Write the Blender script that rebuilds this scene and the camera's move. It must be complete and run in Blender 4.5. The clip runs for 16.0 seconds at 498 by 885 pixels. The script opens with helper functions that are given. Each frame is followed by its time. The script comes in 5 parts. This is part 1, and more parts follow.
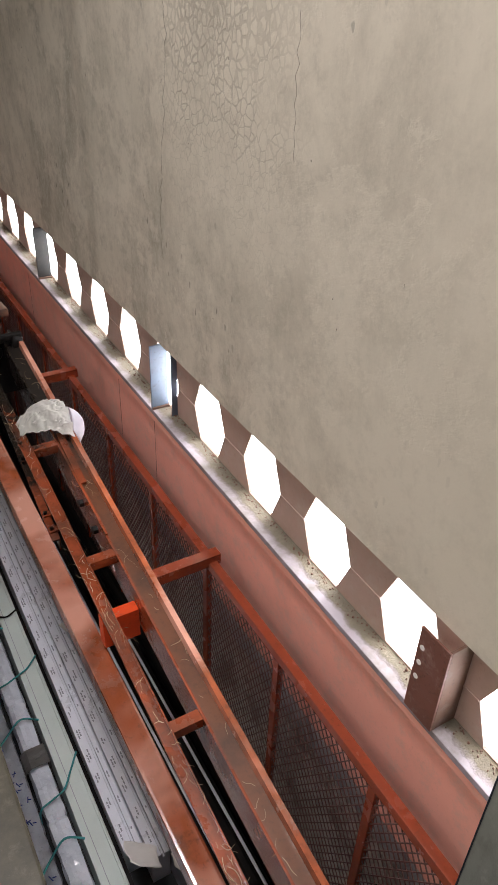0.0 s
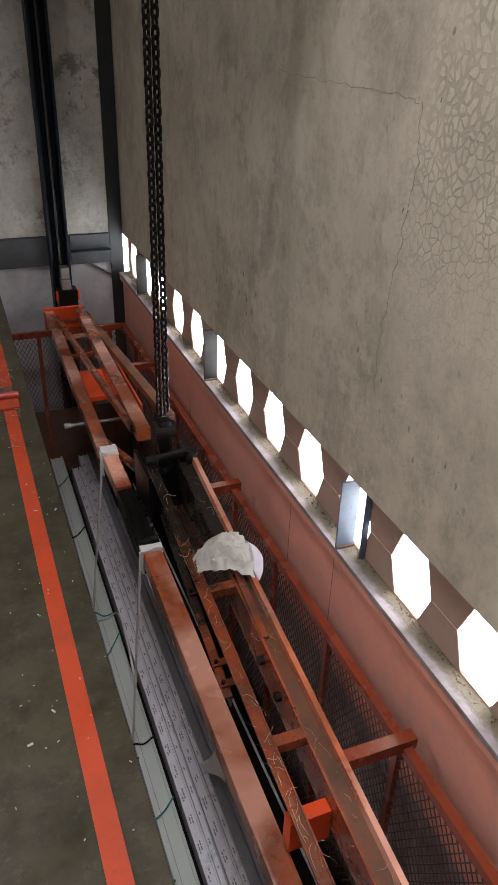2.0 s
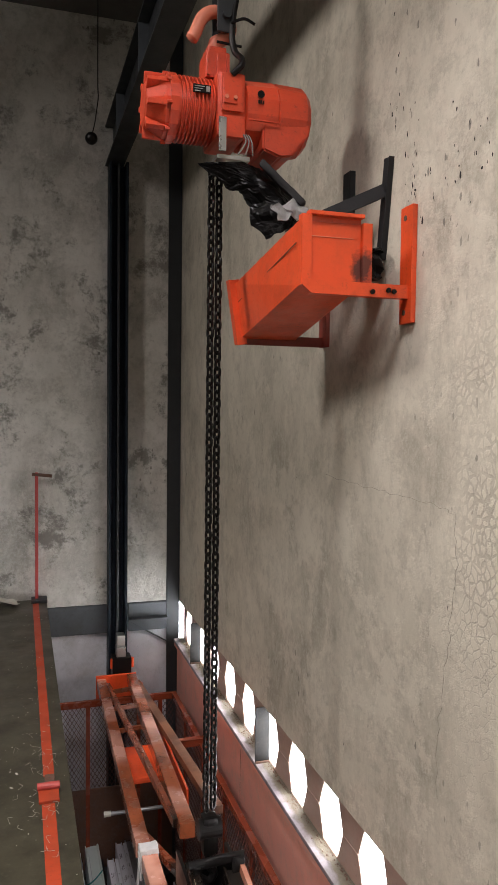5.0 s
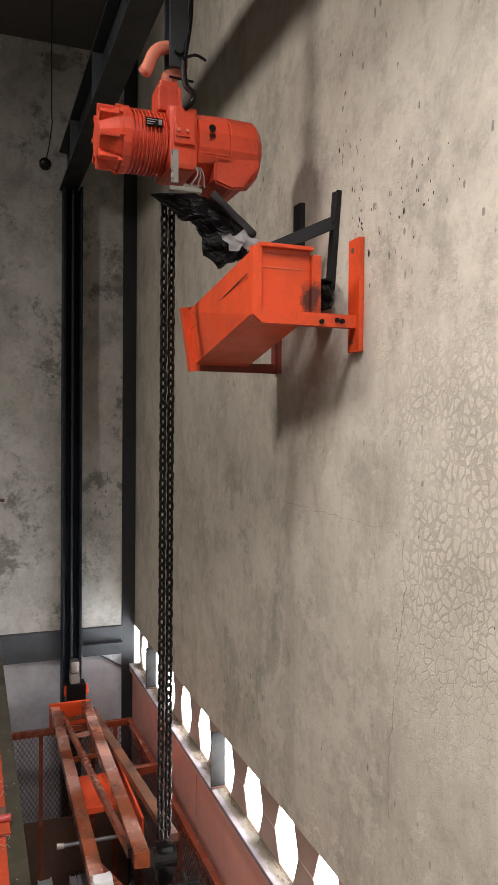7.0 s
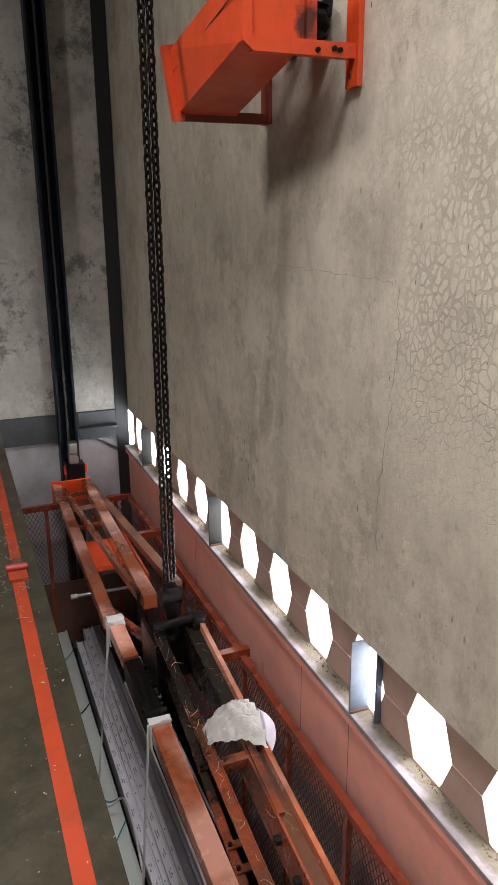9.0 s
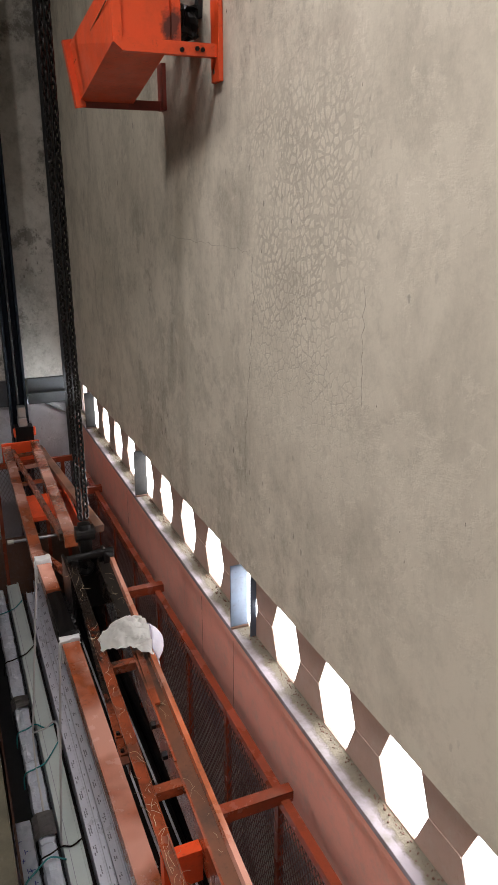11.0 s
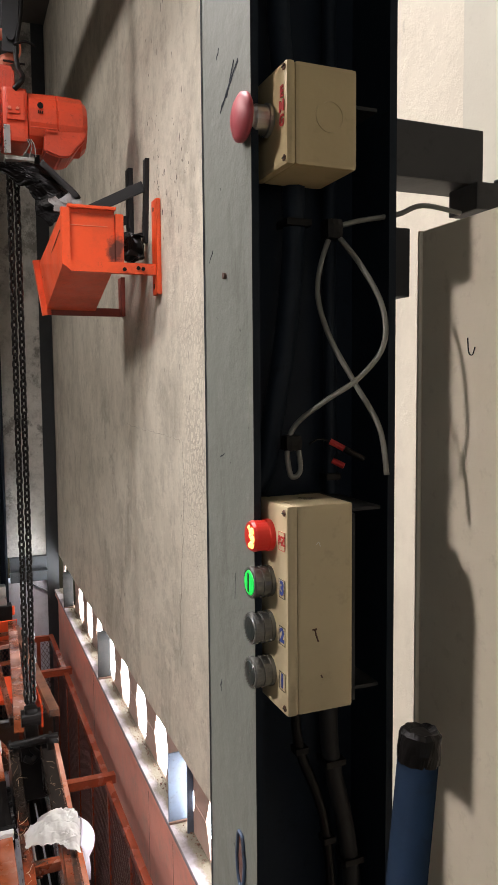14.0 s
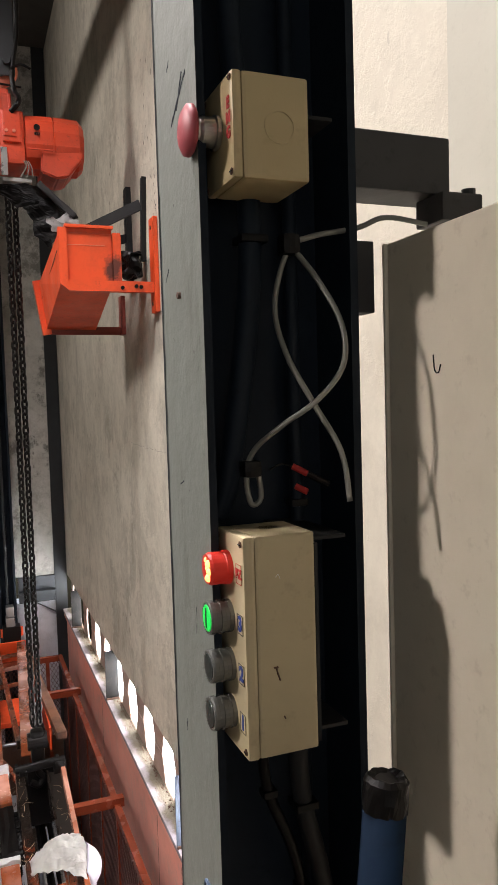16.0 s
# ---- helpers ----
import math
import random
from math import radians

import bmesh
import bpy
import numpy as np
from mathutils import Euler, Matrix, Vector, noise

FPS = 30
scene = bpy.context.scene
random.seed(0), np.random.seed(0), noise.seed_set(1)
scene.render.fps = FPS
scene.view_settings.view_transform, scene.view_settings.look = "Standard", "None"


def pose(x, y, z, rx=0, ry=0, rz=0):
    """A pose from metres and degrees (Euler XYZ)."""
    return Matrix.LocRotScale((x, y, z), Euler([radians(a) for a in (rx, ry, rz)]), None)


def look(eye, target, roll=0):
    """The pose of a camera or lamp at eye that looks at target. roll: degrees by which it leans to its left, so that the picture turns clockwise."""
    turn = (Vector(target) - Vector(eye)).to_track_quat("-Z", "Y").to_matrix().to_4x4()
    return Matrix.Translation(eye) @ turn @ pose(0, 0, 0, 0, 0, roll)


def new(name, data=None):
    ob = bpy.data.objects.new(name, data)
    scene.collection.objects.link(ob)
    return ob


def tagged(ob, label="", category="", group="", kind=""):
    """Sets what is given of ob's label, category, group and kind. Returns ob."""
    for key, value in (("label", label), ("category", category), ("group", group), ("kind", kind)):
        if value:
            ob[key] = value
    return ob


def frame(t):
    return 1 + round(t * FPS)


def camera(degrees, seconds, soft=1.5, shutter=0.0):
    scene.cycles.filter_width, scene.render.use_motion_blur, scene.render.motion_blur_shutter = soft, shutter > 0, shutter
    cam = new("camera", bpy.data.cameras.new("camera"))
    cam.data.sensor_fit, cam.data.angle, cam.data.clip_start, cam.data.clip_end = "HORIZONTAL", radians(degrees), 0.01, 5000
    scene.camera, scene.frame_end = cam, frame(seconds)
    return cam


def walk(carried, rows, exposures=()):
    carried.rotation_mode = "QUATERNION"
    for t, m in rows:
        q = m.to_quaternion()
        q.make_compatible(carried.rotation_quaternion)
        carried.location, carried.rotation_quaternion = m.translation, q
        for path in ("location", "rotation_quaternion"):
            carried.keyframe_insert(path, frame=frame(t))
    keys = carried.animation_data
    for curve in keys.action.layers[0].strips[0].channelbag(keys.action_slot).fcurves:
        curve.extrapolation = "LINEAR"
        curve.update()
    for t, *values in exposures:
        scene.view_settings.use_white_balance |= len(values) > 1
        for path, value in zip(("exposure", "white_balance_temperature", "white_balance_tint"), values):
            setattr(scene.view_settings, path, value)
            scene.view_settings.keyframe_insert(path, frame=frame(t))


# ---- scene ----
cam = camera(37.3, 16.0)
PATH = [
    (0, (0.503, 0.274, 1.449), (1.364, 1.684, 0.321), 2.3),
    (0.5, (0.376, 0.499, 1.437), (1.197, 1.887, 0.255), 2.2),
    (1, (0.364, 0.684, 1.461), (1.094, 2.135, 0.295), 1.6),
    (1.5, (0.346, 0.798, 1.487), (1.023, 2.338, 0.406), 2.0),
    (2, (0.342, 0.867, 1.521), (1.0, 2.479, 0.537), 1.9),
    (2.5, (0.341, 0.87, 1.549), (0.975, 2.566, 0.699), 1.7),
    (3, (0.343, 0.858, 1.581), (0.939, 2.645, 0.908), 1.4),
    (3.5, (0.344, 0.857, 1.618), (0.907, 2.718, 1.148), 0.9),
    (4, (0.343, 0.857, 1.636), (0.899, 2.755, 1.336), 0.6),
    (4.5, (0.34, 0.843, 1.666), (0.911, 2.752, 1.488), 0.5),
    (4.7, (0.342, 0.839, 1.672), (0.92, 2.748, 1.533), 0.6),
    (6.8, (0.353, 0.798, 1.72), (1.047, 2.674, 1.689), 0.4),
    (7, (0.35, 0.794, 1.706), (1.052, 2.666, 1.662), 0.5),
    (7.5, (0.352, 0.807, 1.698), (1.059, 2.673, 1.558), 0.1),
    (8, (0.36, 0.807, 1.651), (1.056, 2.655, 1.337), -0.1),
    (8.5, (0.342, 0.802, 1.576), (1.035, 2.617, 1.101), -0.5),
    (9, (0.31, 0.786, 1.538), (1.019, 2.567, 0.968), -0.5),
    (9.5, (0.321, 0.724, 1.505), (1.058, 2.485, 0.906), -0.3),
    (10, (0.366, 0.524, 1.522), (1.148, 2.252, 0.89), -0.1),
    (10.2, (0.387, 0.439, 1.547), (1.194, 2.146, 0.888), -0.1),
    (12.3, (0.793, -0.023, 1.528), (1.385, 1.826, 1.047), -0.4),
    (12.5, (0.803, -0.043, 1.541), (1.399, 1.812, 1.09), -0.6),
    (13, (0.814, -0.051, 1.553), (1.457, 1.813, 1.219), -0.6),
    (13.5, (0.822, -0.063, 1.566), (1.52, 1.797, 1.336), -0.5),
    (14, (0.833, -0.067, 1.578), (1.566, 1.787, 1.42), -0.5),
    (14.5, (0.838, -0.066, 1.588), (1.586, 1.785, 1.471), -0.6),
    (15, (0.848, -0.066, 1.59), (1.585, 1.791, 1.489), -0.9),
    (15.5, (0.864, -0.06, 1.587), (1.585, 1.802, 1.488), -1.3),
    (16, (0.88, -0.055, 1.584), (1.589, 1.812, 1.465), -1.7),
]
EXPOSURES = [(0.0, 1.65), (0.6, 1.2), (1.5, 1.2), (2.5, 1.4), (3.5, 1.65), (5.5, 1.95), (7.0, 2.0), (9.0, 1.7), (10.2, 1.48), (12.5, 2.0), (13.0, 2.15), (16.0, 2.15)]
walk(cam, [(t, look(eye, target, roll)) for t, eye, target, roll in PATH], EXPOSURES)

# ---- world, lights, exposure ----
world = bpy.data.worlds.new("sky")
scene.world = world
world.use_nodes = True
wn = world.node_tree.nodes
sky = wn.new("ShaderNodeTexSky")
sky.sky_type, sky.sun_disc = "NISHITA", False
sky.sun_elevation, sky.sun_rotation = radians(23), radians(83)
wn["Background"].inputs["Strength"].default_value = 0.05
world.node_tree.links.new(sky.outputs["Color"], wn["Background"].inputs["Color"])


def area_lamp(name, eye, target, sx, sy, watts, colour, spread=180):
    data = bpy.data.lights.new(name, "AREA")
    data.shape, data.size, data.size_y = "RECTANGLE", sx, sy
    data.energy, data.color = watts, colour
    data.spread = radians(spread)
    ob = new(name, data)
    ob.matrix_world = look(eye, target)
    return ob


# low sun from outside the right wall, through the beam's openings
sun = bpy.data.lights.new("sun", "SUN")
sun.energy, sun.angle, sun.color = 1.3, radians(12), (1.0, 0.95, 0.93)
new("sun", sun).matrix_world = look((8.0, 4.0, 3.4), (0.0, 3.0, 0.0))

# sky light in the row of openings
area_lamp("opening_skylight", (1.86, 3.5, -0.27), (0.9, 3.5, -0.56), 5.4, 0.26, 9.5, (1.0, 0.97, 0.98))

# the hall's lamps over the floor and the shaft, out of view
area_lamp("hall_lamp", (-3.9, 1.15, 4.5), (1.2, 0.6, 1.2), 0.32, 0.32, 4.6, (1.0, 0.925, 0.89), 62)
area_lamp("hall_lamp", (-2.1, 4.0, 4.6), (0.2, 2.0, 0.8), 0.9, 0.9, 29, (1.0, 0.925, 0.89))
area_lamp("hall_lamp", (0.25, 1.6, 4.7), (0.35, 1.7, 0.0), 1.2, 0.4, 27, (1.0, 0.935, 0.95), 125)
# added fill inside the closed back wall, for faces turned to the landing
area_lamp("hall_fill", (-0.6, -3.7, 1.9), (0.2, 2.0, 1.2), 3.6, 2.6, 4, (0.95, 0.98, 1.0))

# ---- materials ----
class Nodes:
    """A small builder for one node material."""

    def __init__(self, name):
        self.m = bpy.data.materials.new(name)
        self.m.use_nodes = True
        self.t = self.m.node_tree
        self.b = self.t.nodes["Principled BSDF"]
        self.co = self.n("ShaderNodeTexCoord").outputs["Object"]

    def n(self, kind, **inputs):
        node = self.t.nodes.new(kind)
        for k, v in inputs.items():
            self.put(node.inputs[k.replace("_", " ")], v)
        return node

    def put(self, socket, v):
        if isinstance(v, bpy.types.NodeSocket):
            self.t.links.new(v, socket)
        else:
            socket.default_value = v

    def scaled(self, sx, sy, sz, co=None):
        mp = self.n("ShaderNodeMapping", Vector=co or self.co)
        mp.inputs["Scale"].default_value = (sx, sy, sz)
        return mp.outputs["Vector"]

    def noise(self, scale, detail=4.0, rough=0.6, co=None, distort=0.0):
        return self.n("ShaderNodeTexNoise", Vector=co or self.co, Scale=scale, Detail=detail, Roughness=rough, Distortion=distort).outputs["Fac"]

    def ramp(self, fac, *stops):
        r = self.n("ShaderNodeValToRGB", Fac=fac)
        e = r.color_ramp.elements
        while len(e) < len(stops):
            e.new(0.5)
        for el, (p, c) in zip(e, stops):
            el.position = p
            el.color = (c, c, c, 1) if isinstance(c, (int, float)) else (*c, 1)
        return r.outputs["Color"]

    def mix(self, fac, a, b, mode="MIX"):
        mx = self.n("ShaderNodeMix")
        mx.data_type, mx.blend_type = "RGBA", mode
        self.put(mx.inputs[0], fac)
        for i, v in ((6, a), (7, b)):
            self.put(mx.inputs[i], (*v, 1) if isinstance(v, tuple) else v)
        return mx.outputs[2]

    def math(self, op, a, b=0.0):
        mt = self.n("ShaderNodeMath")
        mt.operation = op
        self.put(mt.inputs[0], a)
        self.put(mt.inputs[1], b)
        return mt.outputs[0]

    def span(self, v, a, b, c=0.0, d=1.0):
        mr = self.n("ShaderNodeMapRange", Value=v)
        for k, x in (("From Min", a), ("From Max", b), ("To Min", c), ("To Max", d)):
            mr.inputs[k].default_value = x
        return mr.outputs[0]

    def axis(self, i):
        return self.n("ShaderNodeSeparateXYZ", Vector=self.co).outputs[i]

    def bump(self, height, strength=0.3, distance=0.01, after=None):
        bp = self.n("ShaderNodeBump", Height=height, Strength=strength, Distance=distance)
        if after:
            self.put(bp.inputs["Normal"], after)
        return bp.outputs["Normal"]

    def done(self, colour, rough=0.6, metal=0.0, normal=None, **more):
        self.put(self.b.inputs["Base Color"], (*colour, 1) if isinstance(colour, tuple) else colour)
        self.put(self.b.inputs["Roughness"], rough)
        self.put(self.b.inputs["Metallic"], metal)
        if normal:
            self.put(self.b.inputs["Normal"], normal)
        for k, v in more.items():
            self.put(self.b.inputs[k.replace("_", " ")], v)
        return self.m


def plaster(name, light, mid, dark, crackle=False, flat=(0, 3.4, 1.5), blotch=0.0):
    k = Nodes(name)
    big = k.noise(0.75, 4, 0.6, None, 0.4)
    cloud = k.noise(1.9, 9, 0.68, k.scaled(1.2, 1.2, 0.8), 0.25)
    streak = k.noise(2.2, 7, 0.7, k.scaled(3.2, 3.2, 0.55), 0.3)
    fine = k.noise(38, 5, 0.75)
    c = k.mix(k.ramp(big, (0.36, 0.0), (0.62, 1.0)), light, mid)
    c = k.mix(k.math("MULTIPLY", k.ramp(cloud, (0.46, 0.0), (0.66, 1.0)), 0.75), c, dark)
    c = k.mix(k.math("MULTIPLY", k.ramp(streak, (0.54, 0.0), (0.74, 1.0)), 0.2), c, dark)
    trowel = k.noise(9.0, 6, 0.72, k.scaled(1.6, 1.6, 0.5), 0.2)
    c = k.mix(k.math("MULTIPLY", k.ramp(trowel, (0.5, 0.0), (0.66, 1.0)), 0.3), c, light)
    c = k.mix(k.math("MULTIPLY", k.ramp(k.noise(17, 7, 0.75), (0.53, 0.0), (0.66, 1.0)), 0.28), c, dark)
    # rough pale patches where the skin has come away, with a gritty edge
    bare = k.ramp(k.math("ADD", k.noise(2.6, 9, 0.72, None, 0.1), k.math("MULTIPLY", fine, 0.12)), (0.575, 0.0), (0.635, 1.0))
    c = k.mix(k.math("MULTIPLY", bare, 0.55), c, light)
    c = k.mix(k.math("MULTIPLY", k.ramp(k.noise(6.5, 10, 0.82, None, 0.1), (0.5, 0.0), (0.62, 1.0)), 0.42), c, dark)
    c = k.mix(k.math("MULTIPLY", k.ramp(fine, (0.46, 0.0), (0.7, 1.0)), 0.34), c, light)
    if blotch:
        damp = k.math("MULTIPLY", k.ramp(k.noise(2.2, 12, 0.78, None, 0.1), (0.53, 0.0), (0.60, 1.0)), blotch)
        c = k.mix(damp, c, tuple(v * 0.7 for v in dark))
    # small pits and drip marks, longer than wide
    pit = k.n("ShaderNodeTexVoronoi", Vector=k.scaled(*flat), Scale=7.0)
    where = k.ramp(k.noise(1.1, 2), (0.52, 0.0), (0.62, 1.0))
    if crackle:
        high = k.math("MULTIPLY", k.span(k.axis(2), 1.8, 2.3), k.span(k.axis(1), 3.9, 3.4))
        where = k.math("MAXIMUM", where, high)
    pits = k.math("MULTIPLY", k.ramp(k.math("ADD", pit.outputs["Distance"], k.math("MULTIPLY", k.noise(30, 4), 0.45)), (0.36, 1.0), (0.40, 0.0)), k.math("MULTIPLY", where, k.ramp(pit.outputs["Color"], (0.52, 0.0), (0.56, 1.0))))
    c = k.mix(k.math("MULTIPLY", pits, 0.6), c, (0.05, 0.047, 0.04))
    height = k.math("ADD", k.math("MULTIPLY", fine, 0.5), k.math("ADD", k.math("MULTIPLY", streak, 0.6), k.math("MULTIPLY", bare, 0.5)))
    if crackle:
        warp = k.n("ShaderNodeMix")
        warp.data_type = "VECTOR"
        k.put(warp.inputs[0], 0.07)
        k.put(warp.inputs[4], k.scaled(1, 1, 0.85))
        k.put(warp.inputs[5], k.n("ShaderNodeTexNoise", Vector=k.co, Scale=7.0, Detail=4.0).outputs["Color"])
        cell = k.n("ShaderNodeTexVoronoi", Vector=warp.outputs[1], Scale=34.0)
        cell.feature = "DISTANCE_TO_EDGE"
        wide = k.span(k.axis(2), 0.75, 1.35, 0.06, -0.07)
        gap = k.ramp(k.math("ADD", k.math("ADD", cell.outputs["Distance"], wide), k.math("MULTIPLY", k.noise(70, 3), 0.07)), (0.07, 1.0), (0.15, 0.0))
        # the flaking patch: a blotch on the wall near 2.2 to 3 m along, knee to head height
        iny = k.math("MULTIPLY", k.span(k.axis(1), 1.95, 2.25), k.span(k.axis(1), 3.08, 2.86))
        inz = k.math("MULTIPLY", k.span(k.axis(2), 0.1, 0.5), k.span(k.axis(2), 2.1, 1.75))
        patch = k.math("MULTIPLY", k.math("MULTIPLY", iny, inz), k.ramp(k.noise(2.6, 6, 0.65), (0.32, 0.0), (0.5, 1.0)))
        crack = k.math("MULTIPLY", gap, patch)
        c = k.mix(k.math("MULTIPLY", patch, 0.45), c, light)
        c = k.mix(k.math("MULTIPLY", crack, 0.5), c, tuple(v * 1.25 for v in dark))
        height = k.math("SUBTRACT", height, k.math("MULTIPLY", crack, 0.35))
    if crackle:
        # smoother skim coat towards the landing
        even = k.span(k.axis(1), 1.2, 2.6, 0.7, 0.0)
        c = k.mix(even, c, tuple(0.45 * a + 0.55 * b for a, b in zip(light, mid)))
        height = k.math("MULTIPLY", height, k.math("SUBTRACT", 1.0, even))
    return k.done(c, k.span(big, 0.3, 0.7, 0.62, 0.85), 0.0, k.bump(height, 0.5, 0.007))


def greasy(name, colour, dirt, grease, rough=0.2, reach=1.0, faded=None, coat=0.2):
    """Lift paint: glossy where clean, brown with dirt, black with grease towards the hook."""
    k = Nodes(name)
    wear = k.ramp(k.noise(5, 7, 0.72), (0.44, 0.0), (0.68, 1.0))
    c = k.mix(k.math("MULTIPLY", wear, 0.85), colour, dirt)
    c = k.mix(k.math("MULTIPLY", k.ramp(k.noise(45, 4, 0.75), (0.55, 0.0), (0.7, 1.0)), 0.6), c, dirt)
    # pale patches put the glints on the tube tops into the colour, with some fading
    if faded:
        c = k.mix(k.math("MULTIPLY", k.ramp(k.noise(2.6, 3, 0.5, k.scaled(1.0, 1.0, 1.0), 0.3), (0.47, 0.0), (0.66, 1.0)), 0.85), c, faded)
    y = k.axis(1)
    near = k.math("MULTIPLY", k.math("MULTIPLY", k.span(y, -1.5, -0.35), k.span(y, 0.75, 0.3)), reach)
    g = k.ramp(k.math("ADD", near, k.math("MULTIPLY", k.math("SUBTRACT", k.noise(8, 6, 0.75), 0.5), 1.5)), (0.42, 0.0), (0.72, 1.0))
    c = k.mix(g, c, grease)
    r = k.math("ADD", k.math("MULTIPLY", wear, 0.18), k.span(k.noise(3.5, 4), 0.35, 0.65, rough - 0.06, rough + 0.08))
    n = k.bump(k.math("ADD", k.noise(3.2, 3), k.math("MULTIPLY", k.noise(90, 3), 0.06)), 0.16, 0.02)
    return k.done(c, r, 0.0, n, Specular_IOR_Level=0.6, Coat_Weight=coat, Coat_Roughness=0.12)


def ledge_dirt(name):
    """Pale flange paint at the outer edge, brown dirt heaped towards the web."""
    k = Nodes(name)
    pale = k.mix(k.ramp(k.noise(6, 6, 0.7), (0.4, 0.0), (0.65, 1.0)), (0.31, 0.28, 0.32), (0.17, 0.15, 0.14))
    drift = k.math("MULTIPLY", k.math("SUBTRACT", k.noise(2.3, 3), 0.5), 1.5)
    heap = k.ramp(k.math("ADD", k.math("ADD", k.span(k.axis(0), 1.670, 1.740), drift), k.math("MULTIPLY", k.math("SUBTRACT", k.noise(14, 8, 0.75), 0.5), 1.0)), (0.3, 0.0), (0.6, 1.0))
    brown = k.mix(k.noise(40, 5, 0.8), (0.085, 0.072, 0.052), (0.20, 0.175, 0.13))
    return k.done(k.mix(heap, pale, brown), 0.75, 0.0, k.bump(k.math("MULTIPLY", k.noise(55, 5, 0.8), heap), 0.7, 0.01))


def paint(name, colour, dark, rough=0.4, wear=0.35, metal=0.0, spec=0.5, dust=None):
    """Painted steel with dirt in blotches, fine scratches and a slight orange-peel."""
    k = Nodes(name)
    blot = k.ramp(k.noise(4.5, 6, 0.7), (0.45, 0.0), (0.75, 1.0))
    speck = k.ramp(k.noise(60, 3, 0.7), (0.58, 0.0), (0.72, 1.0))
    c = k.mix(k.math("MULTIPLY", blot, wear), colour, dark)
    c = k.mix(k.math("MULTIPLY", speck, wear * 0.8), c, dark)
    if dust:
        c = k.mix(k.math("MULTIPLY", k.ramp(k.noise(9, 6, 0.8), (0.5, 0.0), (0.7, 1.0)), 0.5), c, dust)
    n = k.bump(k.math("ADD", k.noise(14, 3), k.math("MULTIPLY", k.noise(150, 2), 0.3)), 0.12, 0.004)
    return k.done(c, k.span(k.noise(6, 5), 0.3, 0.7, rough - 0.08, rough + 0.16), metal, n, Specular_IOR_Level=spec)


def glow(name, colour, strength):
    k = Nodes(name)
    return k.done(colour, 0.4, 0.0, None, Emission_Color=(*colour, 1), Emission_Strength=strength)


M = {}
M["wall"] = plaster("shaft_plaster", (0.64, 0.59, 0.485), (0.50, 0.46, 0.37), (0.25, 0.225, 0.175), True)
M["far_wall"] = plaster("far_plaster", (0.64, 0.62, 0.575), (0.46, 0.445, 0.40), (0.23, 0.22, 0.19), False, (3.4, 0, 1.5), 0.85)
M["white_wall"] = plaster("white_plaster", (0.74, 0.74, 0.79), (0.64, 0.64, 0.69), (0.42, 0.41, 0.42))
M["hall_wall"] = plaster("hall_plaster", (0.42, 0.40, 0.36), (0.34, 0.32, 0.29), (0.26, 0.245, 0.22))
M["crack"] = paint("plaster_crack", (0.27, 0.245, 0.20), (0.19, 0.17, 0.14), 0.8)
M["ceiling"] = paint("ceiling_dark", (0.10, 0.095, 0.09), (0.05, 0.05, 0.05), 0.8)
M["orange"] = greasy("orange_steel", (0.24, 0.052, 0.02), (0.055, 0.022, 0.011), (0.012, 0.008, 0.006), 0.2, 1.0)
M["tube_orange"] = greasy("tube_orange_steel", (0.32, 0.08, 0.03), (0.10, 0.036, 0.016), (0.03, 0.018, 0.012), 0.16, 0.2, (0.66, 0.34, 0.26), 0.4)
M["beam_dirt"] = greasy("brown_beam_dirt", (0.16, 0.06, 0.028), (0.06, 0.028, 0.016), (0.010, 0.007, 0.005), 0.4, 1.15, None, 0.05)
M["cage_orange"] = paint("cage_orange_steel", (0.27, 0.052, 0.022), (0.08, 0.028, 0.016), 0.2, 0.6)
M["red_orange"] = paint("bright_orange_steel", (0.78, 0.085, 0.02), (0.20, 0.035, 0.016), 0.36, 0.45)
k = Nodes("scorched_orange_steel")
away = k.n("ShaderNodeVectorMath", Vector=k.scaled(1.35, 0.6, 0.8))
away.operation = "DISTANCE"
away.inputs[1].default_value = (0.10, -0.258, 0.184)
burn = k.ramp(k.math("ADD", away.outputs["Value"], k.math("MULTIPLY", k.math("SUBTRACT", k.noise(26, 6, 0.7), 0.5), 0.10)), (0.030, 1.0), (0.062, 0.0))
c = k.mix(k.math("MULTIPLY", k.ramp(k.noise(4.5, 6, 0.7), (0.45, 0.0), (0.75, 1.0)), 0.4), (0.78, 0.085, 0.02), (0.20, 0.035, 0.016))
c = k.mix(k.math("MULTIPLY", burn, 0.9), c, (0.03, 0.018, 0.014))
M["scorched"] = k.done(c, k.span(burn, 0.0, 1.0, 0.36, 0.7), 0.0, k.bump(k.noise(60, 4), 0.12, 0.004))
# darker copy of the bright orange, with the shade put into its colour
M["shade_red"] = paint("shaded_red_steel", (0.22, 0.035, 0.02), (0.08, 0.025, 0.018), 0.5, 0.6)
M["hoist"] = paint("hoist_orange", (0.66, 0.07, 0.026), (0.13, 0.03, 0.02), 0.33, 0.5)
M["hoist_pale"] = paint("faded_hook_paint", (0.72, 0.22, 0.13), (0.4, 0.12, 0.08), 0.45)
M["salmon"] = paint("salmon_fascia", (0.78, 0.37, 0.29), (0.50, 0.27, 0.21), 0.5, 0.45, dust=(0.52, 0.38, 0.32))
M["primer"] = paint("dusty_web_paint", (0.36, 0.25, 0.205), (0.20, 0.135, 0.11), 0.6, 0.5, dust=(0.42, 0.36, 0.30))
M["ledge"] = ledge_dirt("ledge_dirt")
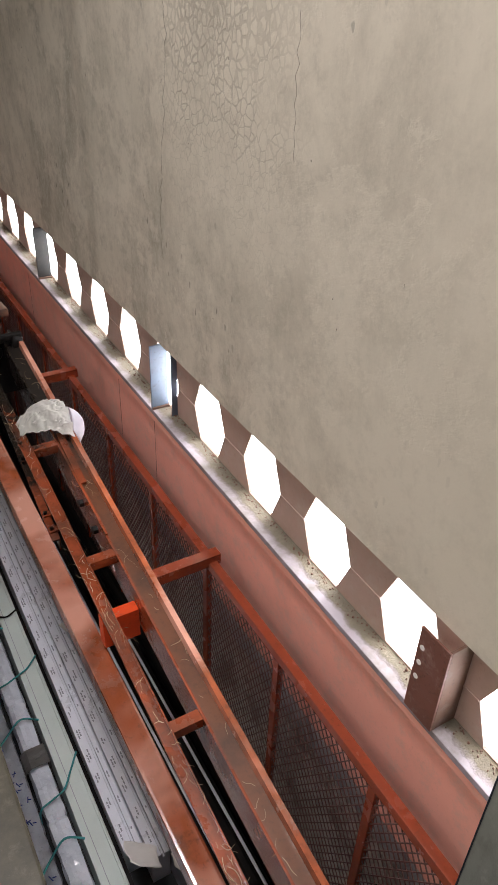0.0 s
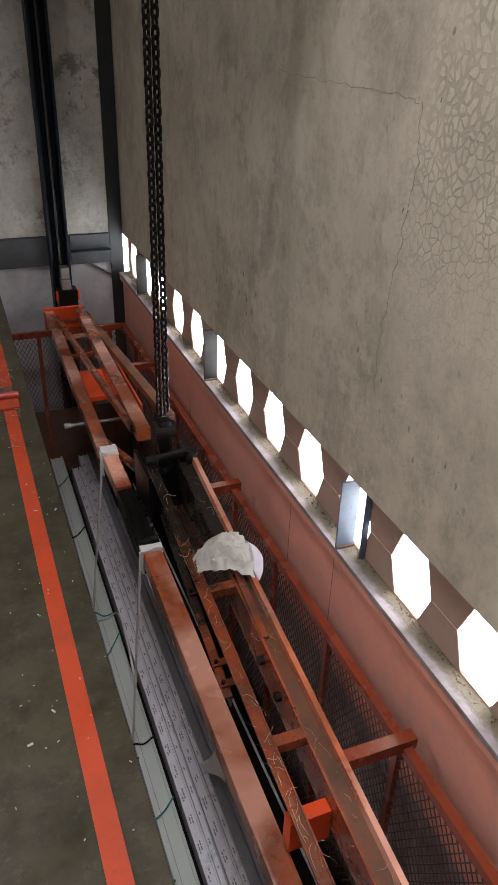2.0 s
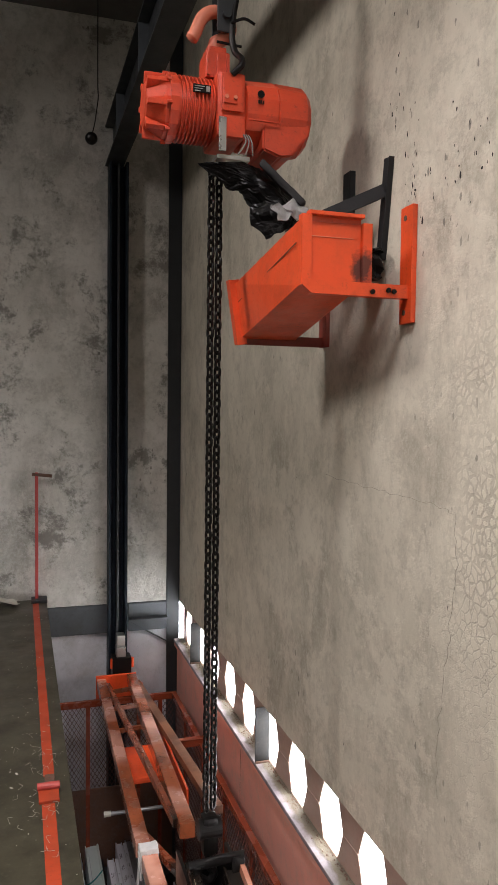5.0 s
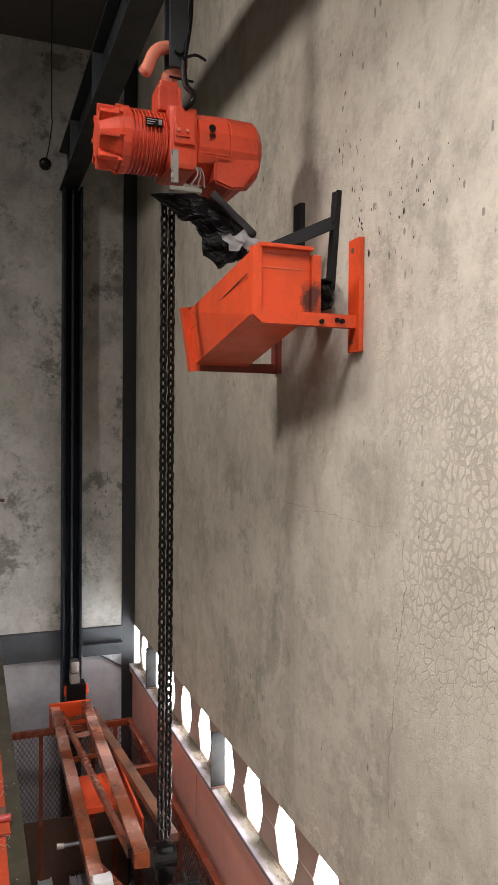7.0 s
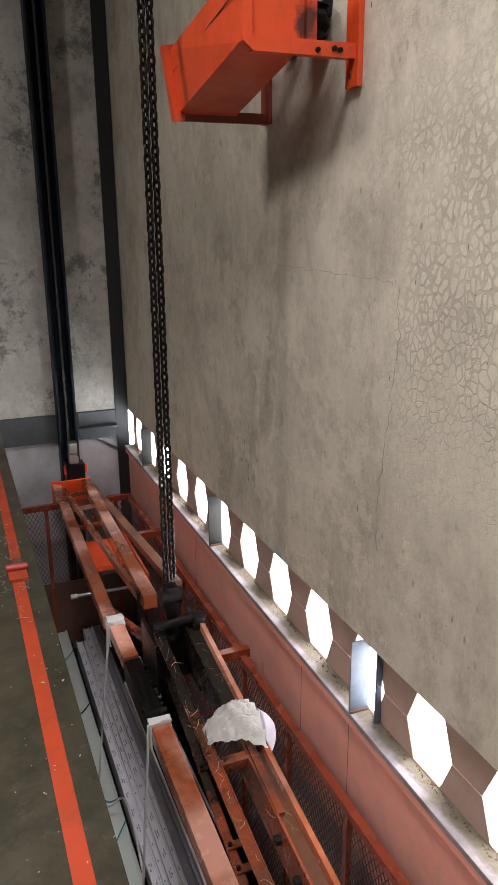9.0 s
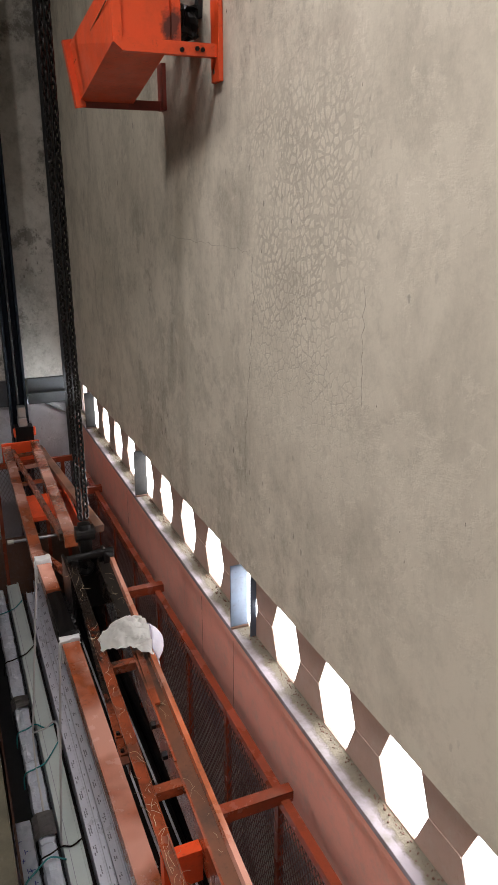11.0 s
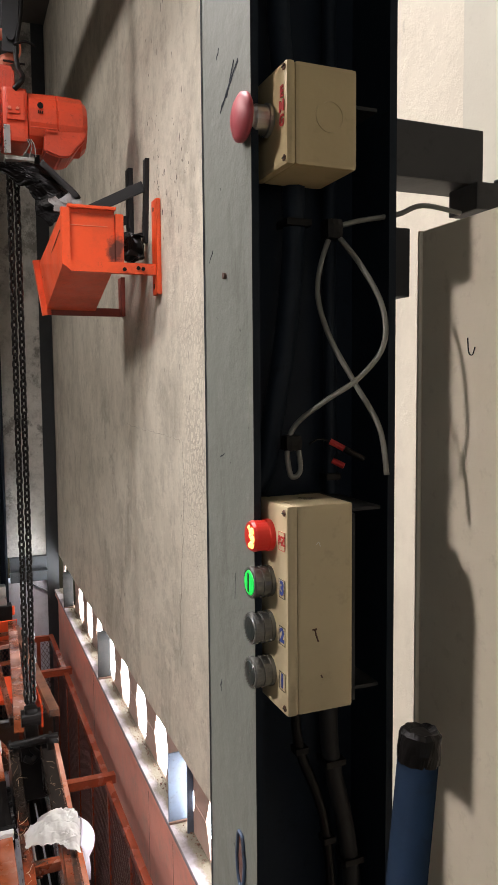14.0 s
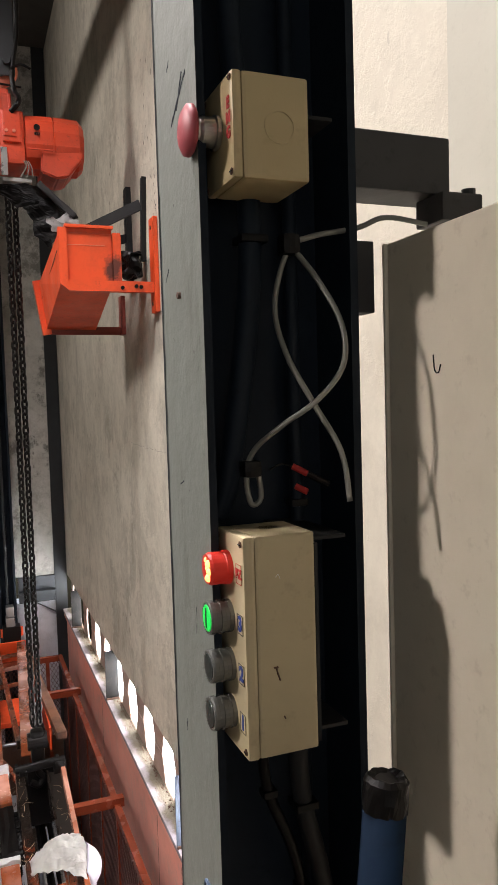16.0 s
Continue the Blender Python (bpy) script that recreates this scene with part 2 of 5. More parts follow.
M["tape"] = paint("silver_tape", (0.24, 0.235, 0.23), (0.08, 0.07, 0.06), 0.45, 0.7)
M["rust"] = paint("rust", (0.13, 0.065, 0.042), (0.05, 0.026, 0.018), 0.75, 0.8, dust=(0.22, 0.17, 0.15))
M["rust_plate"] = paint("rusted_plate", (0.15, 0.06, 0.042), (0.05, 0.024, 0.018), 0.7, 0.8, dust=(0.42, 0.30, 0.26))
M["blue_grey"] = paint("pale_blue_grey_steel", (0.10, 0.13, 0.185), (0.05, 0.04, 0.035), 0.55, 0.7)
M["dark_steel"] = paint("dark_grey_steel", (0.022, 0.025, 0.028), (0.010, 0.010, 0.010), 0.45, 0.6)
M["slate"] = paint("slate_beam", (0.07, 0.079, 0.09), (0.035, 0.032, 0.03), 0.5, 0.7)
M["black"] = paint("black_grease", (0.004, 0.0035, 0.0035), (0.012, 0.008, 0.006), 0.36, 0.5, spec=0.2)
M["rubber"] = paint("dusty_black_rubber", (0.012, 0.011, 0.011), (0.05, 0.042, 0.034), 0.6, 0.7, spec=0.25)
M["chain"] = paint("oiled_chain", (0.016, 0.015, 0.0145), (0.045, 0.033, 0.027), 0.33, 0.4, 0.8)
k = Nodes("grey_column_paint")
c = k.mix(k.ramp(k.noise(2.2, 5, 0.6, k.scaled(1, 1, 0.5)), (0.35, 0.0), (0.7, 1.0)), (0.185, 0.195, 0.172), (0.135, 0.142, 0.128))
c = k.mix(k.math("MULTIPLY", k.ramp(k.noise(11, 9, 0.78, k.scaled(1.5, 1.5, 0.45)), (0.52, 0.0), (0.66, 1.0)), 0.55), c, (0.085, 0.082, 0.068))
c = k.mix(k.math("MULTIPLY", k.ramp(k.noise(38, 6, 0.8), (0.56, 0.0), (0.68, 1.0)), 0.5), c, (0.25, 0.25, 0.225))
c = k.mix(k.ramp(k.noise(70, 4, 0.7), (0.70, 0.0), (0.73, 1.0)), c, (0.03, 0.028, 0.026))
M["grey_paint"] = k.done(c, 0.5, 0.0, k.bump(k.math("ADD", k.noise(30, 5, 0.7), k.noise(9, 4)), 0.35, 0.004))
M["navy"] = paint("dark_navy_steel", (0.013, 0.019, 0.028), (0.005, 0.006, 0.008), 0.5, 0.6, spec=0.15)
M["cream"] = paint("cream_plastic", (0.56, 0.465, 0.29), (0.36, 0.28, 0.17), 0.45, 0.45)
M["tan"] = paint("tan_plastic", (0.58, 0.455, 0.25), (0.38, 0.29, 0.16), 0.4, 0.35)
M["cream_panel"] = paint("cream_panel", (0.76, 0.68, 0.54), (0.48, 0.40, 0.29), 0.5, 0.4)
M["lining"] = paint("cream_wall_paint", (0.45, 0.43, 0.355), (0.38, 0.355, 0.29), 0.6, 0.35)
M["alu"] = paint("mill_aluminium", (0.84, 0.87, 0.95), (0.62, 0.66, 0.76), 0.3, 0.35, 0.1)
M["alu_grey"] = paint("dull_aluminium", (0.36, 0.38, 0.44), (0.22, 0.24, 0.30), 0.35, 0.5, 0.3)
M["pale_green"] = paint("pale_green_beam", (0.62, 0.70, 0.68), (0.46, 0.52, 0.52), 0.4, 0.25)
M["white"] = paint("white_plastic", (0.78, 0.77, 0.74), (0.6, 0.58, 0.54), 0.5, 0.2)
M["steel"] = paint("bright_steel", (0.30, 0.30, 0.31), (0.12, 0.12, 0.12), 0.35, 0.5, 0.9)
M["line"] = paint("orange_floor_paint", (0.50, 0.062, 0.020), (0.20, 0.05, 0.025), 0.45, 0.55)
M["blue_tube"] = paint("blue_tube", (0.004, 0.013, 0.030), (0.003, 0.006, 0.012), 0.75, 0.6, spec=0.12)
M["blue_rim"] = paint("chipped_blue_rim", (0.06, 0.10, 0.17), (0.05, 0.035, 0.03), 0.5, 0.8)
M["grey_band"] = paint("blue_grey_band", (0.33, 0.34, 0.36), (0.17, 0.16, 0.16), 0.55, 0.5)
M["cable"] = paint("grey_cable", (0.21, 0.205, 0.18), (0.11, 0.105, 0.09), 0.5, 0.3)
k = Nodes("outside_glare")
for node in list(k.t.nodes):
    if node.type == "BSDF_PRINCIPLED":
        k.t.nodes.remove(node)
em = k.n("ShaderNodeEmission", Strength=6.0)
em.inputs["Color"].default_value = (0.94, 0.97, 1.0, 1)
k.t.links.new(em.outputs[0], k.t.nodes["Material Output"].inputs["Surface"])
M["outside"] = k.m
k = Nodes("worn_concrete_floor")
base = k.mix(k.ramp(k.noise(1.3, 5), (0.35, 0.0), (0.7, 1.0)), (0.050, 0.045, 0.028), (0.085, 0.076, 0.050))
base = k.mix(k.math("MULTIPLY", k.ramp(k.noise(4.5, 9, 0.78), (0.44, 0.0), (0.62, 1.0)), 0.75), base, (0.022, 0.020, 0.013))
base = k.mix(k.math("MULTIPLY", k.ramp(k.noise(22, 6, 0.8), (0.55, 0.0), (0.7, 1.0)), 0.5), base, (0.13, 0.12, 0.09))
M["floor"] = k.done(base, k.span(k.noise(3.5, 5), 0.3, 0.7, 0.28, 0.55), 0.0, k.bump(k.noise(25, 4), 0.12, 0.004))

M["red_lens"] = glow("lit_red_lens", (0.50, 0.02, 0.012), 0.05)
M["amber_core"] = glow("lit_lamp_core", (1.0, 0.42, 0.10), 0.9)
M["green_lens"] = glow("lit_green_lens", (0.012, 0.60, 0.08), 0.14)
M["dark_lens"] = paint("unlit_smoked_lens", (0.022, 0.028, 0.027), (0.012, 0.012, 0.012), 0.3, 0.3)
M["mushroom"] = paint("faded_red_plastic", (0.38, 0.065, 0.08), (0.27, 0.05, 0.06), 0.45, 0.25)
M["ink_red"] = paint("red_print", (0.50, 0.03, 0.025), (0.3, 0.03, 0.02), 0.6, 0.3)
M["ink_blue"] = paint("blue_print", (0.03, 0.06, 0.30), (0.02, 0.04, 0.2), 0.6, 0.1)
M["ink_dark"] = paint("dark_print", (0.26, 0.28, 0.34), (0.44, 0.46, 0.52), 0.6, 0.6)
M["ring"] = paint("smoky_button_ring", (0.20, 0.20, 0.19), (0.09, 0.09, 0.085), 0.2, 0.3, 0.6)
M["tin"] = paint("threaded_metal_ring", (0.50, 0.50, 0.48), (0.25, 0.25, 0.24), 0.28, 0.3, 0.85)
M["strap"] = paint("white_strapping", (0.70, 0.70, 0.70), (0.5, 0.5, 0.5), 0.4, 0.3)
M["wrap"] = paint("cloudy_plastic_wrap", (0.74, 0.80, 0.90), (0.45, 0.52, 0.62), 0.2, 0.7, spec=0.8)
M["straw"] = paint("straw", (0.46, 0.37, 0.24), (0.28, 0.2, 0.13), 0.7, 0.3)
M["chips"] = paint("pale_chips", (0.55, 0.54, 0.48), (0.35, 0.33, 0.28), 0.7, 0.4)
M["teal"] = paint("teal_string", (0.03, 0.26, 0.28), (0.02, 0.15, 0.16), 0.6, 0.3)
M["red_pole"] = paint("red_pole", (0.45, 0.06, 0.05), (0.2, 0.05, 0.04), 0.45, 0.5)
M["bag"] = paint("thin_white_bag", (0.80, 0.79, 0.76), (0.62, 0.6, 0.57), 0.5, 0.25)
k = Nodes("thin_cloudy_film")
see = k.n("ShaderNodeBsdfTranslucent", Color=(0.82, 0.80, 0.88, 1.0))
both = k.n("ShaderNodeMixShader", Fac=0.55)
k.done(k.mix(k.ramp(k.noise(14, 4, 0.6), (0.4, 0.0), (0.65, 1.0)), (0.80, 0.79, 0.84), (0.62, 0.62, 0.70)), 0.35, 0.0, k.bump(k.noise(22, 4), 0.4, 0.01))
k.t.links.new(k.b.outputs[0], both.inputs[1])
k.t.links.new(see.outputs[0], both.inputs[2])
k.t.links.new(both.outputs[0], k.t.nodes["Material Output"].inputs["Surface"])
M["hood"] = k.m
M["mesh"] = paint("dull_red_mesh", (0.11, 0.045, 0.038), (0.05, 0.028, 0.024), 0.5, 0.5)
M["arm_grey"] = paint("dusty_arm_steel", (0.060, 0.058, 0.057), (0.022, 0.020, 0.020), 0.5, 0.5, spec=0.3)
M["bracket_grey"] = paint("dark_bracket_steel", (0.018, 0.018, 0.019), (0.008, 0.008, 0.008), 0.5, 0.5, spec=0.25)

# ---- building helpers ----
def thing(name, label, category, at=(0, 0, 0), group="", kind=""):
    return tagged(place_empty(name, at), label, category, group, kind)


def place_empty(name, at):
    ob = new(name)
    ob.location = SITE[0] @ Vector(at)
    ob.empty_display_size = 0.05
    return ob


def base_of(parent):
    at = Vector((0, 0, 0))
    while parent:
        at += Vector(parent.location)
        parent = parent.parent
    return at


SITE = [Matrix.Identity(4)]  # the frame in which things are drawn


def part(name, bm, material, parent=None, label="", smooth=False):
    """Links a bmesh, drawn in world places, as one mesh object under a thing or a part."""
    at = base_of(parent)
    bmesh.ops.transform(bm, matrix=SITE[0], verts=bm.verts)
    if at.length:
        bmesh.ops.translate(bm, vec=-at, verts=bm.verts)
    bmesh.ops.recalc_face_normals(bm, faces=bm.faces)
    me = bpy.data.meshes.new(name)
    bm.to_mesh(me)
    bm.free()
    if smooth:
        for p in me.polygons:
            p.use_smooth = True
    for mat in material if isinstance(material, (list, tuple)) else [material]:
        me.materials.append(mat)
    ob = new(name, me)
    ob.parent = parent
    if label:
        ob["label"] = label
    return ob


def struct(name, bm, material, label, smooth=False):
    return tagged(part(name, bm, material, None, "", smooth), label, name.split("_")[0], kind="structure")


def box(bm, x0, x1, y0, y1, z0, z1, bevel=0.0, m=None):
    r = bmesh.ops.create_cube(bm, size=1.0)
    vs = r["verts"]
    for v in vs:
        v.co = Vector((x0 + (v.co.x + 0.5) * (x1 - x0), y0 + (v.co.y + 0.5) * (y1 - y0), z0 + (v.co.z + 0.5) * (z1 - z0)))
    if bevel:
        es = list({e for v in vs for e in v.link_edges})
        r = bmesh.ops.bevel(bm, geom=es, offset=bevel, segments=2, profile=0.7, affect="EDGES")
        vs = list({v for f in r["faces"] for v in f.verts} | {v for v in vs if v.is_valid})
    if m:
        bmesh.ops.transform(bm, matrix=m, verts=[v for v in vs if v.is_valid])
    return vs


def bx(*a, bevel=0.0, m=None):
    bm = bmesh.new()
    box(bm, *a, bevel=bevel, m=m)
    return bm


def along(p0, p1, up=(0, 0, 1)):
    """A frame at p0 whose y runs to p1 and whose z leans to up."""
    p0, p1 = Vector(p0), Vector(p1)
    y = (p1 - p0).normalized()
    x = y.cross(Vector(up)).normalized()
    z = x.cross(y)
    m = Matrix((x, y, z)).transposed().to_4x4()
    m.translation = p0
    return m


def bar(bm, p0, p1, w, h, bevel=0.004, up=(0, 0, 1)):
    """A square bar from p0 to p1 (middle of its top face), w wide and h deep."""
    n = (Vector(p1) - Vector(p0)).length
    return box(bm, -w / 2, w / 2, 0, n, -h, 0, bevel, along(p0, p1, up))


def sweep(bm, outline, p0, p1, up=(0, 0, 1), caps=True):
    """An outline of (across, up) points pushed from p0 to p1."""
    m = along(p0, p1, up)
    n = (Vector(p1) - Vector(p0)).length
    a = [bm.verts.new(m @ Vector((x, 0, z))) for x, z in outline]
    b = [bm.verts.new(m @ Vector((x, n, z))) for x, z in outline]
    for i in range(len(a)):
        j = (i + 1) % len(a)
        bm.faces.new((a[i], a[j], b[j], b[i]))
    if caps:
        bm.faces.new(a[::-1])
        bm.faces.new(b)


def channel(w, h, t):
    """The outline of a channel that lies with its open side to the right, top at 0."""
    return [(-w / 2, 0), (w / 2, 0), (w / 2, -t), (-w / 2 + t, -t), (-w / 2 + t, -h + t), (w / 2, -h + t), (w / 2, -h), (-w / 2, -h)]


def h_section(w, h, t):
    return [(-w / 2, 0), (w / 2, 0), (w / 2, -t), (t / 2, -t), (t / 2, -h + t), (w / 2, -h + t), (w / 2, -h), (-w / 2, -h), (-w / 2, -h + t), (-t / 2, -h + t), (-t / 2, -t), (-w / 2, -t)]


def rod(bm, p0, p1, r0, r1=None, seg=14, caps=True):
    p0, p1 = Vector(p0), Vector(p1)
    d = p1 - p0
    q = d.to_track_quat("Z", "Y").to_matrix().to_4x4()
    m = Matrix.Translation((p0 + p1) / 2) @ q
    return bmesh.ops.create_cone(bm, cap_ends=caps, segments=seg, radius1=r0, radius2=r0 if r1 is None else r1, depth=d.length, matrix=m)["verts"]


def rd(*a, **k):
    bm = bmesh.new()
    rod(bm, *a, **k)
    return bm


def turned(bm, prof, m, seg=24):
    """A profile of (radius, height) turned round z, closed at both ends, at m."""
    rings = []
    for r, z in prof:
        rings.append([bm.verts.new(m @ Vector((r * math.cos(2 * math.pi * i / seg), r * math.sin(2 * math.pi * i / seg), z))) for i in range(seg)])
    for a, b in zip(rings, rings[1:]):
        for i in range(seg):
            j = (i + 1) % seg
            bm.faces.new((a[i], a[j], b[j], b[i]))
    bm.faces.new(rings[0][::-1])
    bm.faces.new(rings[-1])


def cord(bm, pts, r, seg=6, steps=6):
    """A round cord through points, smoothed."""
    pts = [Vector(p) for p in pts]
    path = []
    for i in range(len(pts) - 1):
        p0, p1, p2, p3 = pts[max(i - 1, 0)], pts[i], pts[i + 1], pts[min(i + 2, len(pts) - 1)]
        for s in range(steps):
            u = s / steps
            path.append(0.5 * (2 * p1 + (p2 - p0) * u + (2 * p0 - 5 * p1 + 4 * p2 - p3) * u * u + (3 * p1 - p0 - 3 * p2 + p3) * u ** 3))
    path.append(pts[-1])
    rings = []
    for i, p in enumerate(path):
        d = (path[min(i + 1, len(path) - 1)] - path[max(i - 1, 0)]).normalized()
        a = d.orthogonal().normalized() if i == 0 else (a - d * a.dot(d)).normalized()
        b = d.cross(a)
        rings.append([bm.verts.new(p + r * (a * math.cos(2 * math.pi * k / seg) + b * math.sin(2 * math.pi * k / seg))) for k in range(seg)])
    for u, v in zip(rings, rings[1:]):
        for k in range(seg):
            j = (k + 1) % seg
            bm.faces.new((u[k], u[j], v[j], v[k]))
    bm.faces.new(rings[0][::-1])
    bm.faces.new(rings[-1])


def lattice(bm, origin, u, v, wide, tall, du, dv, w=0.004, t=0.003):
    """Crossing flat strips that fill a rectangle spanned by the unit directions u and v."""
    u, v = Vector(u), Vector(v)
    n = u.cross(v)
    slope = dv / du
    k = -int(tall / slope / du) - 1
    while k * du < wide + tall / slope:
        for s in (1, -1):
            # the strip passes (k du, 0) when s > 0, and (k du, tall) when s < 0
            a0, b0 = k * du, 0.0
            lo, hi = max(0.0, -a0), min(tall / slope, wide - a0)
            if hi - lo > 0.01:
                p, q = (a0 + lo, lo * slope), (a0 + hi, hi * slope)
                if s < 0:
                    p, q = (p[0], tall - p[1]), (q[0], tall - q[1])
                P = Vector(origin) + u * p[0] + v * p[1] + n * (0.0016 * s)
                Q = Vector(origin) + u * q[0] + v * q[1] + n * (0.0016 * s)
                side = (Q - P).normalized().cross(n) * (w / 2)
                vs = [bm.verts.new(c) for c in (P - side, P + side, Q + side, Q - side, P - side + n * t, P + side + n * t, Q + side + n * t, Q - side + n * t)]
                for f in ((0, 1, 2, 3), (7, 6, 5, 4), (0, 4, 5, 1), (1, 5, 6, 2), (2, 6, 7, 3), (3, 7, 4, 0)):
                    bm.faces.new([vs[i] for i in f])
        k += 1


def letters(text, size, m, material, parent, name="lettering", depth=0.0004):
    """Built-in font lettering as a thin mesh at m."""
    cu = bpy.data.curves.new(name, "FONT")
    cu.body, cu.size, cu.extrude = text, size, depth
    cu.offset = size * 0.035
    cu.align_x, cu.align_y = "CENTER", "CENTER"
    tmp = new(name, cu)
    me = bpy.data.meshes.new_from_object(tmp)
    bpy.data.objects.remove(tmp)
    bpy.data.curves.remove(cu)
    bm = bmesh.new()
    bm.from_mesh(me)
    bpy.data.meshes.remove(me)
    bmesh.ops.transform(bm, matrix=m, verts=bm.verts)
    return part(name, bm, material, parent)


def crumple(bm, amount, scale, seed=0.0):
    for v in bm.verts:
        v.co += noise.noise_vector(v.co * scale + Vector((seed, seed, seed))) * amount

# ---- the large structure ----
WALL_X, FAR_Y, EDGE_X, CEIL_Z = 1.722, 7.34, 0.555, 4.95
LEDGE_Z, HEX_X, PITCH, HEX_Y = -0.435, 1.757, 0.442, 2.667

struct("floor", bx(-5.0, EDGE_X, -4.0, FAR_Y, -0.14, 0.0, bevel=0.006), M["floor"], "worn olive grey concrete floor beside the lift shaft")
struct("floor_landing", bx(EDGE_X + 0.001, 1.711, -4.0, 0.575, -0.14, 0.0, bevel=0.006), M["floor"], "worn concrete landing in front of the lift shaft")
struct("wall_right", bx(WALL_X, 1.95, -4.0, FAR_Y + 0.2, -0.10, CEIL_Z), M["wall"], "stained grey plaster shaft wall with flaking patch")
struct("wall_far", bx(-5.0, 1.60, FAR_Y, FAR_Y + 0.2, -0.08, CEIL_Z), M["far_wall"], "patchy grey plaster end wall above the beam")
struct("wall_far_lower", bx(-5.0, 1.72, FAR_Y + 0.03, FAR_Y + 0.23, -4.0, -0.34), M["white_wall"], "whitewashed end wall below the beam")
below = struct("wall_below", bx(1.70, 1.775, -4.0, FAR_Y + 0.2, -1.14, -0.50), M["salmon"], "salmon painted shaft wall below the ledge")
for y in (3.14, 3.61, 5.3):
    part("panel_joint", bx(1.6988, 1.6998, y, y + 0.0025, -1.14, -0.502), M["rust_plate"], below)
struct("wall_below_band", bx(1.702, 1.775, -4.0, FAR_Y + 0.2, -1.28, -1.1405), M["grey_band"], "blue-grey band under the salmon paint")
struct("wall_below_lower", bx(1.705, 1.95, -4.0, FAR_Y + 0.2, -4.0, -1.2805), M["far_wall"], "bare grey shaft wall under the painted band")
struct("wall_shaft_left", bx(EDGE_X - 0.2, EDGE_X - 0.02, -4.0, FAR_Y, -4.0, -0.14), M["far_wall"], "rough concrete shaft side under the floor slab")
struct("wall_shaft_near", bx(EDGE_X - 0.02, 1.70, 0.42, 0.575, -4.0, -0.142), M["far_wall"], "rough concrete shaft side under the landing")
struct("floor_pit", bx(EDGE_X - 0.2, 1.72, 0.1, FAR_Y, -4.2, -4.0), M["floor"], "concrete floor of the lift pit")
struct("wall_hall_left", bx(-5.2, -5.0, -4.0, FAR_Y, -0.14, CEIL_Z), M["hall_wall"], "plain plaster hall wall")
struct("wall_hall_back", bx(-5.2, 1.95, -4.2, -4.0, -0.14, CEIL_Z), M["hall_wall"], "plain plaster hall wall")
struct("wall_right_near", bx(1.712, 1.7215, -3.98, 1.08, 0.75, CEIL_Z - 0.002), M["lining"], "smooth cream painted wall lining behind the cabinet")
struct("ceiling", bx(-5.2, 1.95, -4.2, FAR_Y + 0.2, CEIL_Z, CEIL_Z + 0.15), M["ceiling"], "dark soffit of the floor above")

# chipped pits and cracks in the shaft wall
rng = random.Random(21)
pits = tagged(place_empty("wall_pits", (WALL_X, 3.1, 2.0)), "black chipped pits and cracks in the wall plaster", "pits", kind="stuff")
bm = bmesh.new()


def pit(bm, y, z, w, h):
    lean = rng.uniform(-0.35, 0.35)
    seed = rng.uniform(0, 50)
    ring = []
    for q in range(9):
        a = 2 * math.pi * q / 9
        r = 0.75 + 0.5 * noise.noise(Vector((math.cos(a) * 1.4 + seed, math.sin(a) * 1.4, 0)))
        dy, dz = w * r * math.cos(a), h * r * math.sin(a)
        ring.append(bm.verts.new((WALL_X - 0.0012, y + dy + lean * dz, z + dz)))
    bm.faces.new(ring)


for i in range(64):
    if i < 40:
        z = rng.gauss(2.60, 0.20)
        y = 3.30 + 0.32 * (z - 2.6) + rng.gauss(0, 0.055)
    else:
        y, z = rng.gauss(2.88, 0.12), rng.gauss(2.50, 0.10)
    if 3.22 < y < 3.34 and z < 2.44:
        continue
    if 2.0 < z < 3.2:
        big = rng.random() < 0.2
        pit(bm, y, z, rng.uniform(0.002, 0.005) * (1.8 if big else 1), rng.uniform(0.004, 0.013) * (1.5 if big else 1))
for i in range(60):
    pit(bm, rng.uniform(1.4, 6.6), rng.uniform(0.1, 2.2), rng.uniform(0.0012, 0.0028), rng.uniform(0.003, 0.013))
part("pit_marks", bm, M["rubber"], pits)
bm = bmesh.new()
for line in (((2.955, 1.33), (2.94, 1.17), (2.965, 0.945), (2.995, 0.75), (3.035, 0.52), (3.02, 0.3)), ((2.095, 1.30), (2.10, 1.1), (2.085, 0.9)), ((4.04, 1.356), (3.5, 1.348), (3.1, 1.345), (2.95, 1.325))):
    pts = []
    for (y0, z0), (y1, z1) in zip(line, line[1:]):
        for q in range(8):
            u = q / 8
            pts.append((WALL_X - 0.0002, y0 + (y1 - y0) * u + rng.gauss(0, 0.006), z0 + (z1 - z0) * u + rng.gauss(0, 0.004)))
    cord(bm, pts, 0.0009, seg=4, steps=2)
part("crack_lines", bm, M["crack"], pits)

# steel beam across the end wall
bm = bmesh.new()
box(bm, -5.0, 1.08, FAR_Y - 0.015, FAR_Y + 0.1, -0.335, -0.085, 0.003)
box(bm, 1.26, 1.60, FAR_Y - 0.015, FAR_Y + 0.1, -0.335, -0.085, 0.003)
box(bm, 1.26, 1.60, FAR_Y - 0.09, FAR_Y - 0.017, -0.225, -0.212, 0.002)
bar(bm, (1.25, FAR_Y - 0.017, -0.24), (1.60, FAR_Y - 0.017, -0.45), 0.008, 0.035, 0.002, up=(0, -1, 0))
box(bm, 1.095, 1.205, FAR_Y - 0.012, FAR_Y + 0.02, -0.335, -0.085)
struct("trim_beam", bm, M["slate"], "slate grey steel beam in the end wall")

